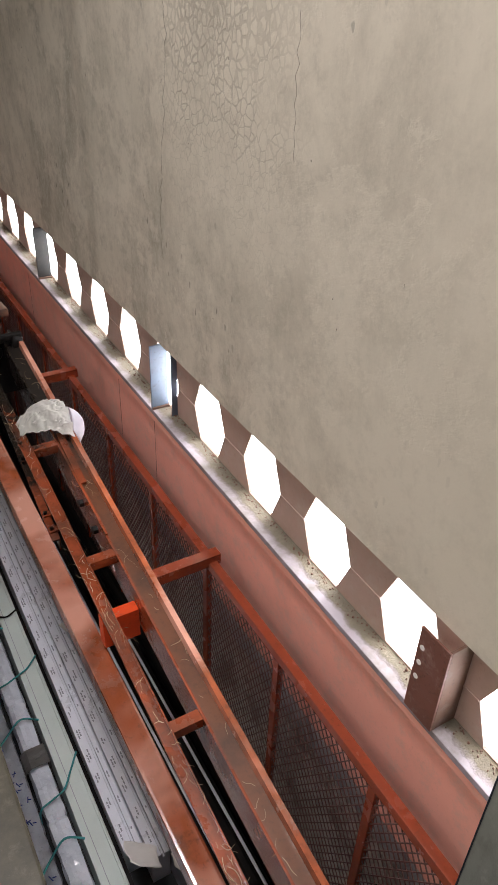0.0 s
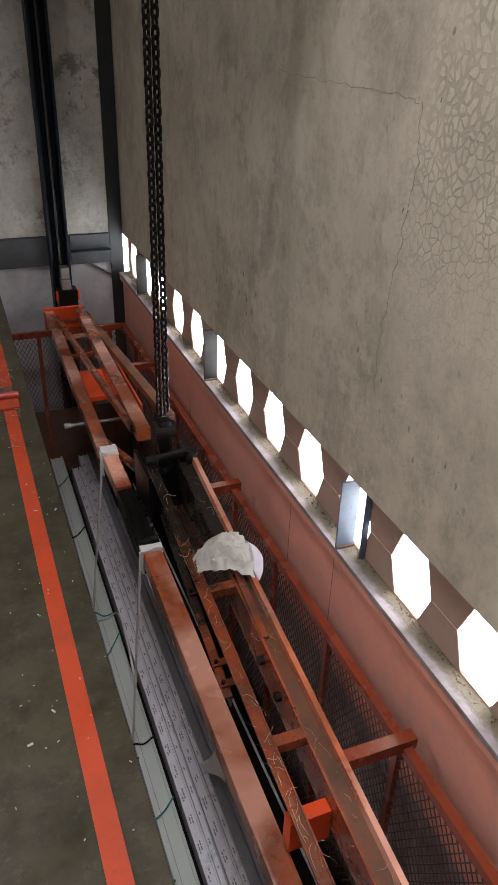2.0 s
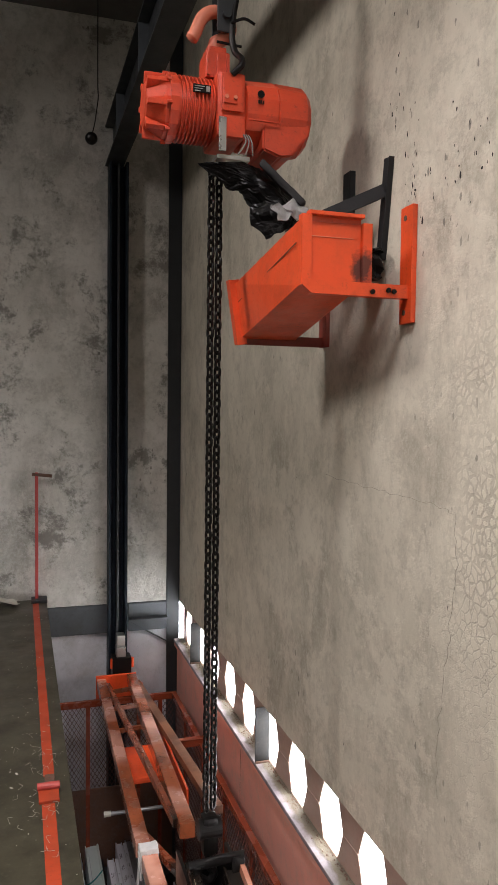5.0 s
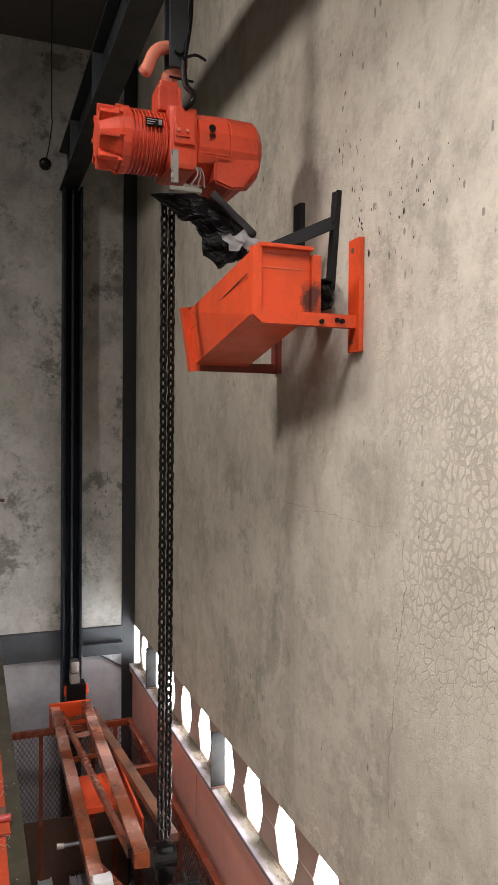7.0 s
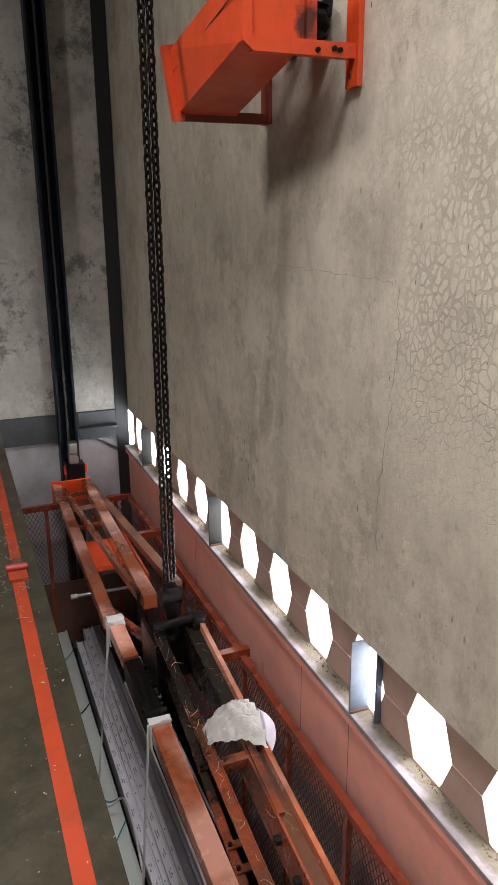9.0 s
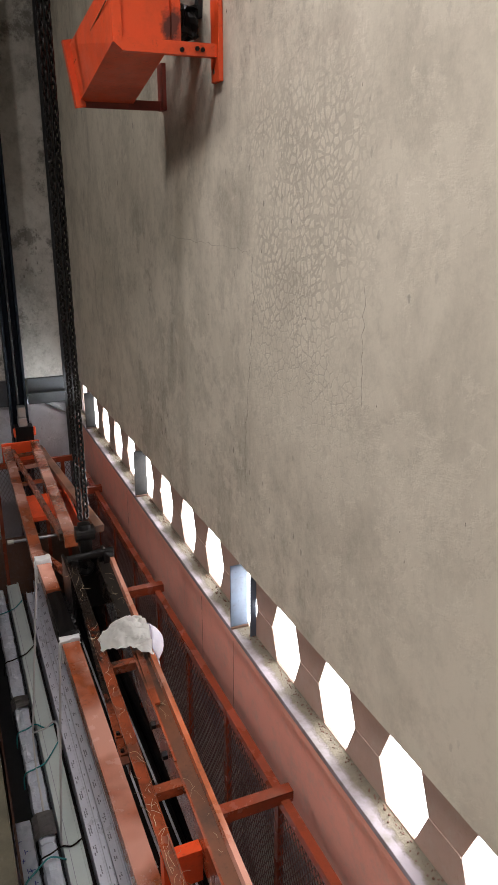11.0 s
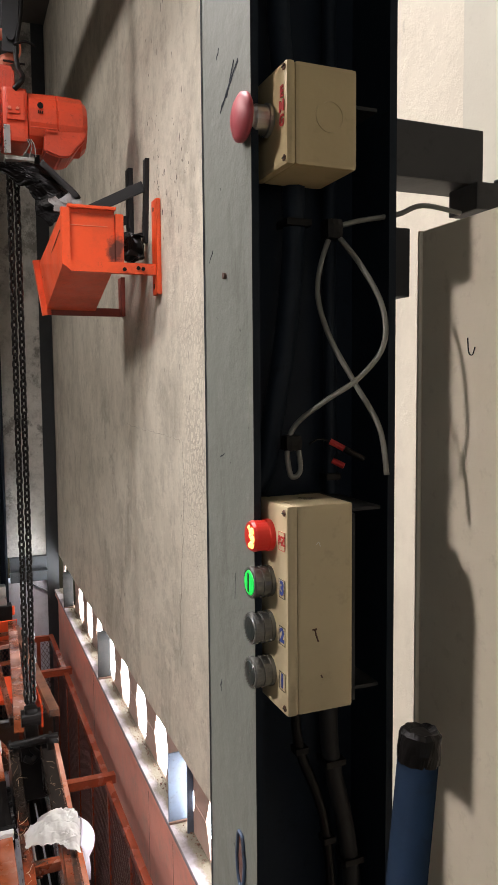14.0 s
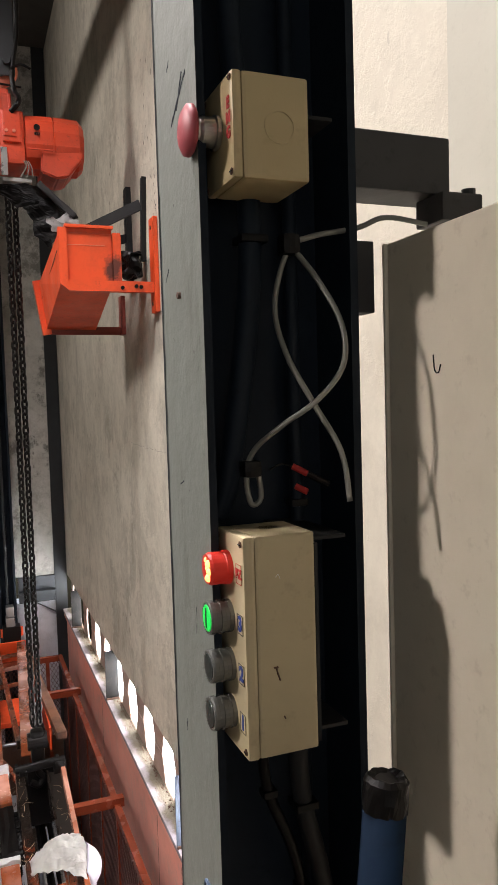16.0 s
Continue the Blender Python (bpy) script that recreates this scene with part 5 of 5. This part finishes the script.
# pull cord with a ball near the end wall
pull = thing("pull_cord", "thin cord with a black ball hanging near the end wall", "cord", (0.80, 6.0, 3.45))
bm = bmesh.new()
cord(bm, [(0.852, 6.0, 4.94), (0.852, 6.0, 3.9), (0.856, 6.0, 3.76), (0.845, 6.0, 3.66), (0.83, 6.0, 3.56), (0.815, 6.0, 3.5)], 0.004)
part("cord", bm, M["black"], pull)
bm = bmesh.new()
bmesh.ops.create_uvsphere(bm, u_segments=16, v_segments=10, radius=0.042, matrix=Matrix.Translation((0.81, 6.0, 3.47)))
part("ball", bm, M["black"], pull, "", True)

# ---- control column at the landing; SITE brings its plan to the shaft's scale ----
SITE[0] = Matrix.Translation((1.0832, 0.4340, 1.5820)) @ pose(0, 0, 0, 0, 0, 0.4) @ Matrix.Scale(0.7253, 4) @ Matrix.Translation((-1.2121, -0.64, -1.5133))
column = thing("steel_column", "grey painted steel column with navy inner faces", "column", (1.23, 0.72, 0))
bm = bmesh.new()
box(bm, 1.147, 1.155, 0.645, 0.795, -0.668, 6.10)
fl = part("flange", bm, [M["navy"], M["grey_paint"]], column, "flange with worn grey paint outside")
for p in fl.data.polygons:
    if p.normal.x < -0.5:
        p.material_index = 1
part("web", bx(1.156, 1.309, 0.728, 0.736, -0.668, 6.10), M["navy"], column)
part("flange", bx(1.310, 1.319, 0.65, 0.795, -0.668, 6.10), M["navy"], column)
part("nub", rd((1.1469, 0.721, 1.626), (1.1435, 0.721, 1.626), 0.0035, seg=8), M["rust"], column, "snapped-off bolt stub")
bm = bmesh.new()
n = 420
for a, b in ((1.1462, 1.1469),):
    prev = None
    for q in range(n + 1):
        z = -0.6 + 4.6 * q / n
        w = 0.0035 + 0.0035 * abs(noise.noise(Vector((0, 0, z * 17)))) + 0.005 * max(0.0, noise.noise(Vector((3, 0, z * 6.1))) - 0.25)
        row = [bm.verts.new((a, 0.7949, z)), bm.verts.new((a, 0.795 - w, z))]
        if prev:
            bm.faces.new((prev[0], prev[1], row[1], row[0]))
        prev = row
part("chipped_edge", bm, M["navy"], column, "dark chips along the flange edge")
bm = bmesh.new()
ring = [(0.690 + (0.011 + 0.003 * noise.noise(Vector((i * 1.3, 0, 0)))) * math.cos(2 * math.pi * i / 18), 0.975 + (0.033 + 0.006 * noise.noise(Vector((0, i * 1.7, 0)))) * math.sin(2 * math.pi * i / 18)) for i in range(18)]
cord(bm, [(1.1455, y, z) for y, z in ring + ring[:1]], 0.0022, seg=6, steps=3)
part("torn_rim", bm, M["blue_rim"], column, "bent blue rim of a torn latch hole")
bm = bmesh.new()
bm.faces.new([bm.verts.new((1.1464, y, z)) for y, z in ring])
part("latch_hole", bm, M["rust_plate"], column, "rusty latch hole")
for y0, z0, y1, z1, w in ((0.678, 1.838, 0.733, 1.803, 0.0022), (0.690, 1.842, 0.712, 1.812, 0.0017), (0.735, 1.872, 0.742, 1.862, 0.0012), (0.76, 1.66, 0.775, 1.648, 0.0009), (0.70, 1.30, 0.703, 1.27, 0.0007), (0.75, 1.16, 0.752, 1.145, 0.0014), (0.73, 1.43, 0.745, 1.425, 0.0008)):
    bm = bmesh.new()
    pts = [(1.1466, y0 + (y1 - y0) * u + 0.003 * noise.noise(Vector((u * 5, y0 * 90, 0))), z0 + (z1 - z0) * u) for u in (0.0, 0.25, 0.5, 0.75, 1.0)]
    cord(bm, pts, w, seg=5, steps=4)
    for v in bm.verts:
        v.co.x = 1.1468 + (v.co.x - 1.1466) * 0.15
        v.co += noise.noise_vector(v.co * 160) * 0.0006
    part("scratch", bm, M["navy"], column, "dark scrape in the paint")
# conduits in the column's recess
for pts, r, m in ((((1.19, 0.70, 2.6), (1.20, 0.70, 1.95), (1.215, 0.69, 1.68), (1.19, 0.70, 1.45), (1.17, 0.70, 1.39)), 0.013, "navy"),
                  (((1.27, 0.71, 2.6), (1.27, 0.71, 1.4), (1.28, 0.71, 0.4)), 0.008, "navy"),
                  (((1.24, 0.66, 1.17), (1.25, 0.67, 1.08), (1.28, 0.68, 0.95), (1.30, 0.69, 0.7)), 0.011, "bracket_grey"),
                  (((1.20, 0.66, 1.17), (1.21, 0.67, 1.10), (1.25, 0.68, 0.98), (1.27, 0.69, 0.7)), 0.006, "black")):
    wire = thing("conduit", "dark cable conduit in the column recess", "cable", pts[-1], group="column conduits")
    bm = bmesh.new()
    cord(bm, pts, r, seg=8)
    part("sheath", bm, M[m], wire, "", True)
    for q in pts[1:3]:
        part("saddle_clip", bx(q[0] - r - 0.002, q[0] + r + 0.002, q[1] - r - 0.002, q[1] + r + 0.002, q[2] - 0.004, q[2] + 0.004, bevel=0.002), M["black"], wire)


def facing(x, y, z, turn=0):
    """A frame on a face that looks to -x: its x runs to -y, its y up."""
    m = Matrix(((0, 0, -1), (-1, 0, 0), (0, 1, 0))).to_4x4()
    m.translation = (x, y, z)
    return m


def screw(parent, x, y, z):
    bm = bmesh.new()
    turned(bm, [(0.0032, 0.0), (0.0034, 0.0008), (0.0022, 0.0014)], facing(x, y, z), 10)
    s = part("screw", bm, M["rust"], parent)
    part("slot", bx(x - 0.0020, x - 0.0012, y - 0.0025, y + 0.0025, z - 0.0005, z + 0.0005), M["black"], s)


def button(parent, x, y, z, lens, collar="ring", core=None, label=""):
    bm = bmesh.new()
    turned(bm, [(0.0162, 0.0), (0.0164, 0.004), (0.0156, 0.0045), (0.0156, 0.008), (0.0166, 0.0085), (0.0166, 0.0125), (0.0156, 0.013), (0.0156, 0.017), (0.0166, 0.0175), (0.0166, 0.0215), (0.0156, 0.023), (0.0132, 0.023), (0.0132, 0.0205)], facing(x, y, z), 24)
    b = part("push_button", bm, M[collar], parent, label)
    bm = bmesh.new()
    turned(bm, [(0.0130, 0.0206), (0.0130, 0.0228), (0.0122, 0.0236), (0.006, 0.0240)], facing(x, y, z), 24)
    part("lens", bm, M[lens], b)
    return b


# lower station: one lamp and three buttons
station = thing("control_station", "cream push-button station with lit buzzer lamp and three buttons", "control box", (1.2, 0.635, 1.177))
sx = 1.162
body = part("housing", bx(sx + 0.0117, 1.235, 0.5972, 0.6708, 1.1762, 1.3878, bevel=0.003), M["cream"], station)
part("lid", bx(sx, sx + 0.0115, 0.597, 0.671, 1.176, 1.388, bevel=0.003), M["cream"], station)
part("knockout", rd((1.205, 0.64, 1.3868), (1.205, 0.64, 1.3878), 0.010, seg=20), M["rust"], body)
for y, z in ((0.603, 1.381), (0.665, 1.381), (0.603, 1.183), (0.665, 1.183)):
    screw(station, sx - 0.0002, y, z)
bm = bmesh.new()
box(bm, 1.236, 1.276, 0.61, 0.727, 1.376, 1.380, 0.001)
box(bm, 1.236, 1.240, 0.60, 0.727, 1.18, 1.376, 0.001)
box(bm, 1.2405, 1.274, 0.61, 0.727, 1.186, 1.190, 0.001)
part("mounting_plate", bm, M["bracket_grey"], station)
zs = (1.353, 1.305, 1.257, 1.210)
by = 0.640
bm = bmesh.new()
turned(bm, [(0.0166, 0.0), (0.0166, 0.005), (0.0156, 0.006), (0.0160, 0.019), (0.0145, 0.022), (0.004, 0.0226)], facing(sx, by, zs[0]), 24)
lamp = part("buzzer_lamp", bm, M["red_lens"], station, "lit red buzzer lamp")
bm = bmesh.new()
for dy, dz, n in ((-0.0065, 0.006, 0.0045), (-0.009, -0.001, 0.004), (-0.006, -0.0075, 0.0045), (0.000, -0.009, 0.003), (0.001, 0.009, 0.003), (-0.002, 0.001, 0.003)):
    bmesh.ops.create_icosphere(bm, subdivisions=2, radius=n, matrix=Matrix.Translation((sx - 0.0210, by + dy, zs[0] + dz)))
part("lamp_core", bm, M["amber_core"], lamp)
g = button(station, sx, by, zs[1], "green_lens", label="lit green button in a threaded metal ring")
part("lens_shadow", bx(sx - 0.0246, sx - 0.0241, by - 0.0015, by + 0.0015, zs[1] - 0.009, zs[1] + 0.010), M["dark_lens"], g)
button(station, sx, by, zs[2], "dark_lens", label="unlit button in a threaded metal ring")
button(station, sx, by, zs[3], "dark_lens", label="unlit button in a threaded metal ring")
for z, text, ink in zip(zs, ("BZ", "3", "2", "1"), ("ink_red", "ink_blue", "ink_blue", "ink_blue")):
    yy = 0.6085
    zz = z - 0.001
    tagplate = part("legend_plate", bx(sx - 0.0006, sx - 0.0001, yy - 0.007, yy + 0.007, zz - 0.0095, zz + 0.0095), M["cream"], station)
    bm = bmesh.new()
    for a in ((yy - 0.007, yy - 0.0065, zz - 0.0095, zz + 0.0095), (yy + 0.0065, yy + 0.007, zz - 0.0095, zz + 0.0095), (yy - 0.0064, yy + 0.0064, zz + 0.009, zz + 0.0095), (yy - 0.0064, yy + 0.0064, zz - 0.0095, zz - 0.009)):
        box(bm, sx - 0.0010, sx - 0.0007, *a)
    part("border", bm, M[ink if text == "BZ" else "black"], tagplate)
    letters(text, 0.0125 if text == "BZ" else 0.0195, facing(sx - 0.0009, yy, zz), M[ink], tagplate)
bm = bmesh.new()
cord(bm, [(1.1895, 0.5970, 1.262), (1.192, 0.5970, 1.2615), (1.1935, 0.5970, 1.256), (1.196, 0.5970, 1.249)], 0.0009, seg=5)
cord(bm, [(1.192, 0.5970, 1.2615), (1.194, 0.5970, 1.2625)], 0.0012, seg=5)
cord(bm, [(1.199, 0.5970, 1.214), (1.2005, 0.5970, 1.211)], 0.0008, seg=5)
part("scuff", bm, M["rust"], station, "dark scuff marks")
bm = bmesh.new()
cord(bm, [(1.194, 0.5971, 1.348), (1.1965, 0.5971, 1.3505), (1.1985, 0.5971, 1.346)], 0.0004, seg=4)
part("scratch", bm, M["white"], station)

# upper station: emergency stop
emg = thing("emergency_stop", "cream box with faded red mushroom stop button", "control box", (1.2, 0.65, 1.720))
ex = 1.170
part("housing", bx(ex + 0.0097, 1.247, 0.6112, 0.6908, 1.7192, 1.8158, bevel=0.004), M["tan"], emg)
part("lid", bx(ex, ex + 0.0095, 0.611, 0.691, 1.719, 1.816, bevel=0.004), M["tan"], emg)
bm = bmesh.new()
turned(bm, [(0.0158, -0.001), (0.0158, 0.0016), (0.0138, 0.0016), (0.0138, -0.001)], pose(1.217, 0.612, 1.768, 90, 0, 0), 24)
part("knockout", bm, M["tan"], emg)
for y, z in ((0.616, 1.810), (0.686, 1.810), (0.616, 1.725), (0.686, 1.725)):
    screw(emg, ex - 0.0002, y, z)
bm = bmesh.new()
turned(bm, [(0.015, 0), (0.0165, 0.002), (0.0165, 0.005), (0.0145, 0.006), (0.0145, 0.018), (0.0125, 0.021), (0.0125, 0.028)], facing(ex, 0.652, 1.771), 24)
stem = part("stem", bm, M["tin"], emg, "bare metal button stem")
bm = bmesh.new()
turned(bm, [(0.012, 0.026), (0.022, 0.026), (0.0242, 0.028), (0.0238, 0.032), (0.018, 0.0355), (0.004, 0.0365)], facing(ex, 0.652, 1.771), 28)
part("mushroom_head", bm, M["mushroom"], stem, "faded red mushroom head", True)
for i, ch in enumerate("EMG"):
    letters(ch, 0.0145, facing(ex - 0.0009, 0.6205, 1.788 - 0.0135 * i), M["ink_red"], emg)
bm = bmesh.new()
box(bm, 1.2435, 1.282, 0.63, 0.727, 1.786, 1.790, 0.001)
box(bm, 1.2435, 1.2475, 0.62, 0.727, 1.738, 1.7855, 0.001)
part("mounting_plate", bm, M["bracket_grey"], emg)

# loose grey control cable in the recess
loop = thing("control_cable", "grey control cable looped in the column recess", "cable", (1.25, 0.66, 1.4))
bm = bmesh.new()
cord(bm, [(1.415, 0.665, 1.702), (1.36, 0.66, 1.705), (1.325, 0.66, 1.692), (1.27, 0.66, 1.68), (1.245, 0.662, 1.665), (1.228, 0.66, 1.61), (1.230, 0.64, 1.56), (1.249, 0.62, 1.51), (1.269, 0.602, 1.462), (1.273, 0.594, 1.414)], 0.0029, seg=8)
part("sheath", bm, M["cable"], loop, "", True)
bm = bmesh.new()
cord(bm, [(1.25, 0.664, 1.67), (1.263, 0.630, 1.63), (1.277, 0.610, 1.585), (1.273, 0.602, 1.545), (1.246, 0.604, 1.513), (1.219, 0.625, 1.49), (1.20, 0.655, 1.465), (1.192, 0.66, 1.44), (1.196, 0.66, 1.41), (1.207, 0.66, 1.415), (1.204, 0.66, 1.445)], 0.0029, seg=8)
part("sheath", bm, M["cable"], loop, "", True)
part("cable_clip", bx(1.236, 1.256, 0.652, 0.672, 1.660, 1.682, bevel=0.007), M["black"], loop)
part("cable_clip", bx(1.187, 1.207, 0.652, 0.672, 1.436, 1.454, bevel=0.007), M["black"], loop)
bm = bmesh.new()
rod(bm, (1.243, 0.66, 1.445), (1.256, 0.652, 1.437), 0.0034, seg=8)
rod(bm, (1.246, 0.66, 1.424), (1.256, 0.652, 1.418), 0.0034, seg=8)
part("crimp", bm, M["ink_red"], loop, "red crimp sleeves")
bm = bmesh.new()
rod(bm, (1.256, 0.652, 1.437), (1.278, 0.648, 1.425), 0.0035, seg=8)
cord(bm, [(1.243, 0.66, 1.445), (1.23, 0.66, 1.448), (1.218, 0.66, 1.443)], 0.0012)
part("bare_lead", bm, M["black"], loop)

# bracket arm and cream cabinet door beside the column
arm = thing("bracket_arm", "dark grey square-tube arm welded to the column", "bracket", (1.39, 0.67, 1.74))
part("tube", bx(1.320, 1.447, 0.665, 0.725, 1.736, 1.798, bevel=0.003), M["arm_grey"], arm)
part("hinge", bx(1.425, 1.478, 0.648, 0.70, 1.704, 1.735, bevel=0.003), M["arm_grey"], arm)
part("pin", rd((1.468, 0.66, 1.69), (1.468, 0.66, 1.742), 0.008, seg=10), M["arm_grey"], arm)
part("lug", bx(1.320, 1.352, 0.672, 0.70, 1.605, 1.682, bevel=0.002), M["arm_grey"], arm)
door = thing("cabinet_door", "cream sheet-steel cabinet door standing open by the column", "door", (1.36, 0.5, 0.9))
bm = bmesh.new()
box(bm, 1.366, 1.386, 0.20, 0.668, -0.60, 1.679, 0.003)
part("leaf", bm, M["cream_panel"], door)
part("edge_fold", bx(1.362, 1.388, 0.6685, 0.672, -0.60, 1.679, bevel=0.001), M["cream_panel"], door)
bm = bmesh.new()
cord(bm, [(1.3655, 0.586, 1.554), (1.3655, 0.584, 1.539), (1.3655, 0.578, 1.536), (1.3655, 0.574, 1.544)], 0.0007, seg=4)
part("pencil_mark", bm, M["black"], door)
pipe = thing("blue_tube", "dark blue plastic tube with a ragged end by the column", "tube", (1.22, 0.51, 0.0))
bm = bmesh.new()
turned(bm, [(0.0188, 0.0), (0.0188, 1.842)], along((1.0706, 0.50, -0.66), (1.252, 0.50, 1.2)) @ pose(0, 0, 0, -90, 0, 0), 20)
part("body", bm, M["blue_tube"], pipe, "", True)
bm = bmesh.new()
turned(bm, [(0.016, 1.830), (0.0194, 1.831), (0.0197, 1.842), (0.0196, 1.850), (0.0192, 1.856), (0.016, 1.860), (0.010, 1.857)], along((1.0706, 0.50, -0.66), (1.252, 0.50, 1.2)) @ pose(0, 0, 0, -90, 0, 0), 40)
crumple(bm, 0.0022, 150)
part("ragged_end", bm, M["black"], pipe, "frayed black end")
bm = bmesh.new()
tc = Vector((1.2348, 0.50, 1.022))
cord(bm, [tc + Vector((0.021 * math.cos(a), 0.021 * math.sin(a), 0.006 * math.sin(a + 0.6))) for a in [2 * math.pi * q / 12 for q in range(13)]], 0.0022, seg=6, steps=3)
for dx, dz in ((-0.030, 0.018), (-0.034, 0.004), (0.026, 0.014), (0.03, -0.022), (-0.012, -0.03)):
    cord(bm, [tc + Vector((-0.006, -0.021, 0)), tc + Vector((dx * 0.5 - 0.004, -0.03, dz * 0.6 + 0.004)), tc + Vector((dx, -0.026, dz))], 0.0017, seg=5)
part("twine", bm, M["straw"], pipe, "knotted twine round the tube")
SITE[0] = Matrix.Identity(4)

# ---- floor edge, barrier post, ledge stiffeners, litter ----
struct("trim_floor_line", bx(0.427, 0.480, -3.9, 3.96, 0.0, 0.0022), M["line"], "orange painted line along the shaft edge")
struct("trim_floor_line", bx(0.440, 0.488, 4.20, 7.3, 0.0, 0.0022), M["line"], "orange painted line along the shaft edge")
hinge = thing("floor_bracket", "orange barrier bracket bolted down at the floor line", "bracket", (0.46, 4.08, 0.0))
part("plate", bx(0.415, 0.50, 3.965, 4.08, 0.0, 0.012, bevel=0.003), M["line"], hinge)
part("knuckle", rd((0.41, 4.07, 0.024), (0.505, 4.07, 0.024), 0.016, seg=12), M["red_pole"], hinge)
part("plate", bx(0.445, 0.488, 4.09, 4.19, 0.0, 0.016, bevel=0.003), M["rust"], hinge)
post = thing("barrier_post", "thin red barrier post with a handle at the end wall", "post", (0.475, 7.27, 0.0))
bm = bmesh.new()
box(bm, 0.462, 0.488, 7.258, 7.284, 0.0, 1.10, 0.003)
part("stem", bm, M["red_pole"], post)
part("handle", rd((0.44, 7.27, 1.085), (0.60, 7.25, 1.07), 0.014, seg=10), M["rust"], post)
part("foot", bx(0.43, 0.56, 7.20, 7.33, 0.0, 0.03, bevel=0.004), M["dark_steel"], post)

def stiffener(y, mat, name, label):
    ob = thing(name, label, "stiffener", (1.70, y, LEDGE_Z), group="beam stiffeners")
    part("plate", bx(1.668, 1.756, y - 0.004, y + 0.004, LEDGE_Z, -0.10, bevel=0.001), M[mat], ob)
    part("foot_weld", bx(1.668, 1.756, y - 0.014, y - 0.0045, LEDGE_Z, LEDGE_Z + 0.012, bevel=0.004), M["rust"], ob)
    return ob


blue = stiffener(3.09, "blue_grey", "steel_stiffener", "pale blue-grey steel stiffener on the ledge")
part("side_strip", bx(1.728, 1.756, 2.985, 2.993, LEDGE_Z, -0.10, bevel=0.001), M["blue_grey"], blue, "pale strip beside the plate")
stiffener(4.90, "rubber", "steel_stiffener", "rusty steel stiffener on the ledge")
stiffener(6.65, "rubber", "steel_stiffener", "rusty steel stiffener on the ledge")
rusty = thing("steel_stiffener", "rusty bolted steel plate with holes on the ledge", "stiffener", (1.68, 1.2, LEDGE_Z), group="beam stiffeners")
part("plate", bx(1.660, 1.668, 1.10, 1.215, LEDGE_Z, -0.10, bevel=0.001), M["rust_plate"], rusty)
part("rib", bx(1.669, 1.756, 1.10, 1.108, LEDGE_Z, -0.10), M["rust"], rusty)
# solid white discs stand for the outside glare seen through the bolt holes
for z in (-0.17, -0.23, -0.29):
    part("hole_glare", rd((1.6585, 1.196, z), (1.660, 1.196, z), 0.009, seg=12), M["white"], rusty)

# grit along the ledge
rng = random.Random(9)
grit = tagged(place_empty("ledge_grit", (1.72, 3.5, LEDGE_Z)), "brown grit and plaster crumbs along the ledge", "grit", kind="stuff")
bm = bmesh.new()
for i in range(1100):
    y = rng.uniform(0.3, 7.2)
    x = 1.752 - abs(rng.gauss(0, 0.016))
    r = rng.uniform(0.0012, 0.0045) * (1.7 if rng.random() < 0.06 else 1)
    bmesh.ops.create_icosphere(bm, subdivisions=1, radius=r, matrix=Matrix.Translation((max(x, 1.674), y, LEDGE_Z + r * 0.5)) @ pose(0, 0, 0, rng.uniform(0, 90), rng.uniform(0, 90), 0) @ Matrix.Diagonal((1, rng.uniform(0.6, 1.5), rng.uniform(0.5, 1), 1)))
part("crumbs", bm, M["rust"], grit)
# chips on the floor
chips = tagged(place_empty("floor_chips", (0.2, 3.5, 0.0)), "pale chips and fibres scattered on the concrete floor", "litter", kind="stuff")
bm = bmesh.new()
for i in range(260):
    y = rng.uniform(1.0, 7.0)
    x = 0.55 - abs(rng.gauss(0, 0.35))
    n = rng.uniform(0.001, 0.004) * (2.4 if rng.random() < 0.1 else 1)
    box(bm, -n, n, -n * rng.uniform(0.2, 0.8), n * 0.3, 0.0, 0.0018, 0, Matrix.Translation((x, y, 0.0024)) @ pose(0, 0, 0, 0, 0, rng.uniform(0, 360)))
for i in range(40):
    x, y, a = 0.50 - abs(rng.gauss(0, 0.12)), rng.gauss(4.1, 0.35), rng.uniform(0, 6.28)
    cord(bm, [(x, y, 0.004), (x + 0.02 * math.cos(a), y + 0.03 * math.sin(a), 0.010), (x + 0.03 * math.cos(a + 1), y + 0.05 * math.sin(a + 1), 0.004)], 0.0007, seg=4, steps=3)
part("flakes", bm, M["chips"], chips)
rag = thing("crumpled_paper", "crumpled pale paper on the floor at the end wall", "paper", (0.22, 7.15, 0.0))
bm = bmesh.new()
bmesh.ops.create_grid(bm, x_segments=24, y_segments=16, size=0.5)
bmesh.ops.transform(bm, matrix=Matrix.Translation((0.20, 7.15, 0.045)) @ Matrix.Diagonal((0.24, 0.16, 1, 1)), verts=bm.verts)
crumple(bm, 0.07, 11)
for v in bm.verts:
    v.co.z = max(0.003, v.co.z)
bmesh.ops.solidify(bm, geom=bm.faces[:], thickness=0.002)
part("sheet", bm, M["chips"], rag, "", True)
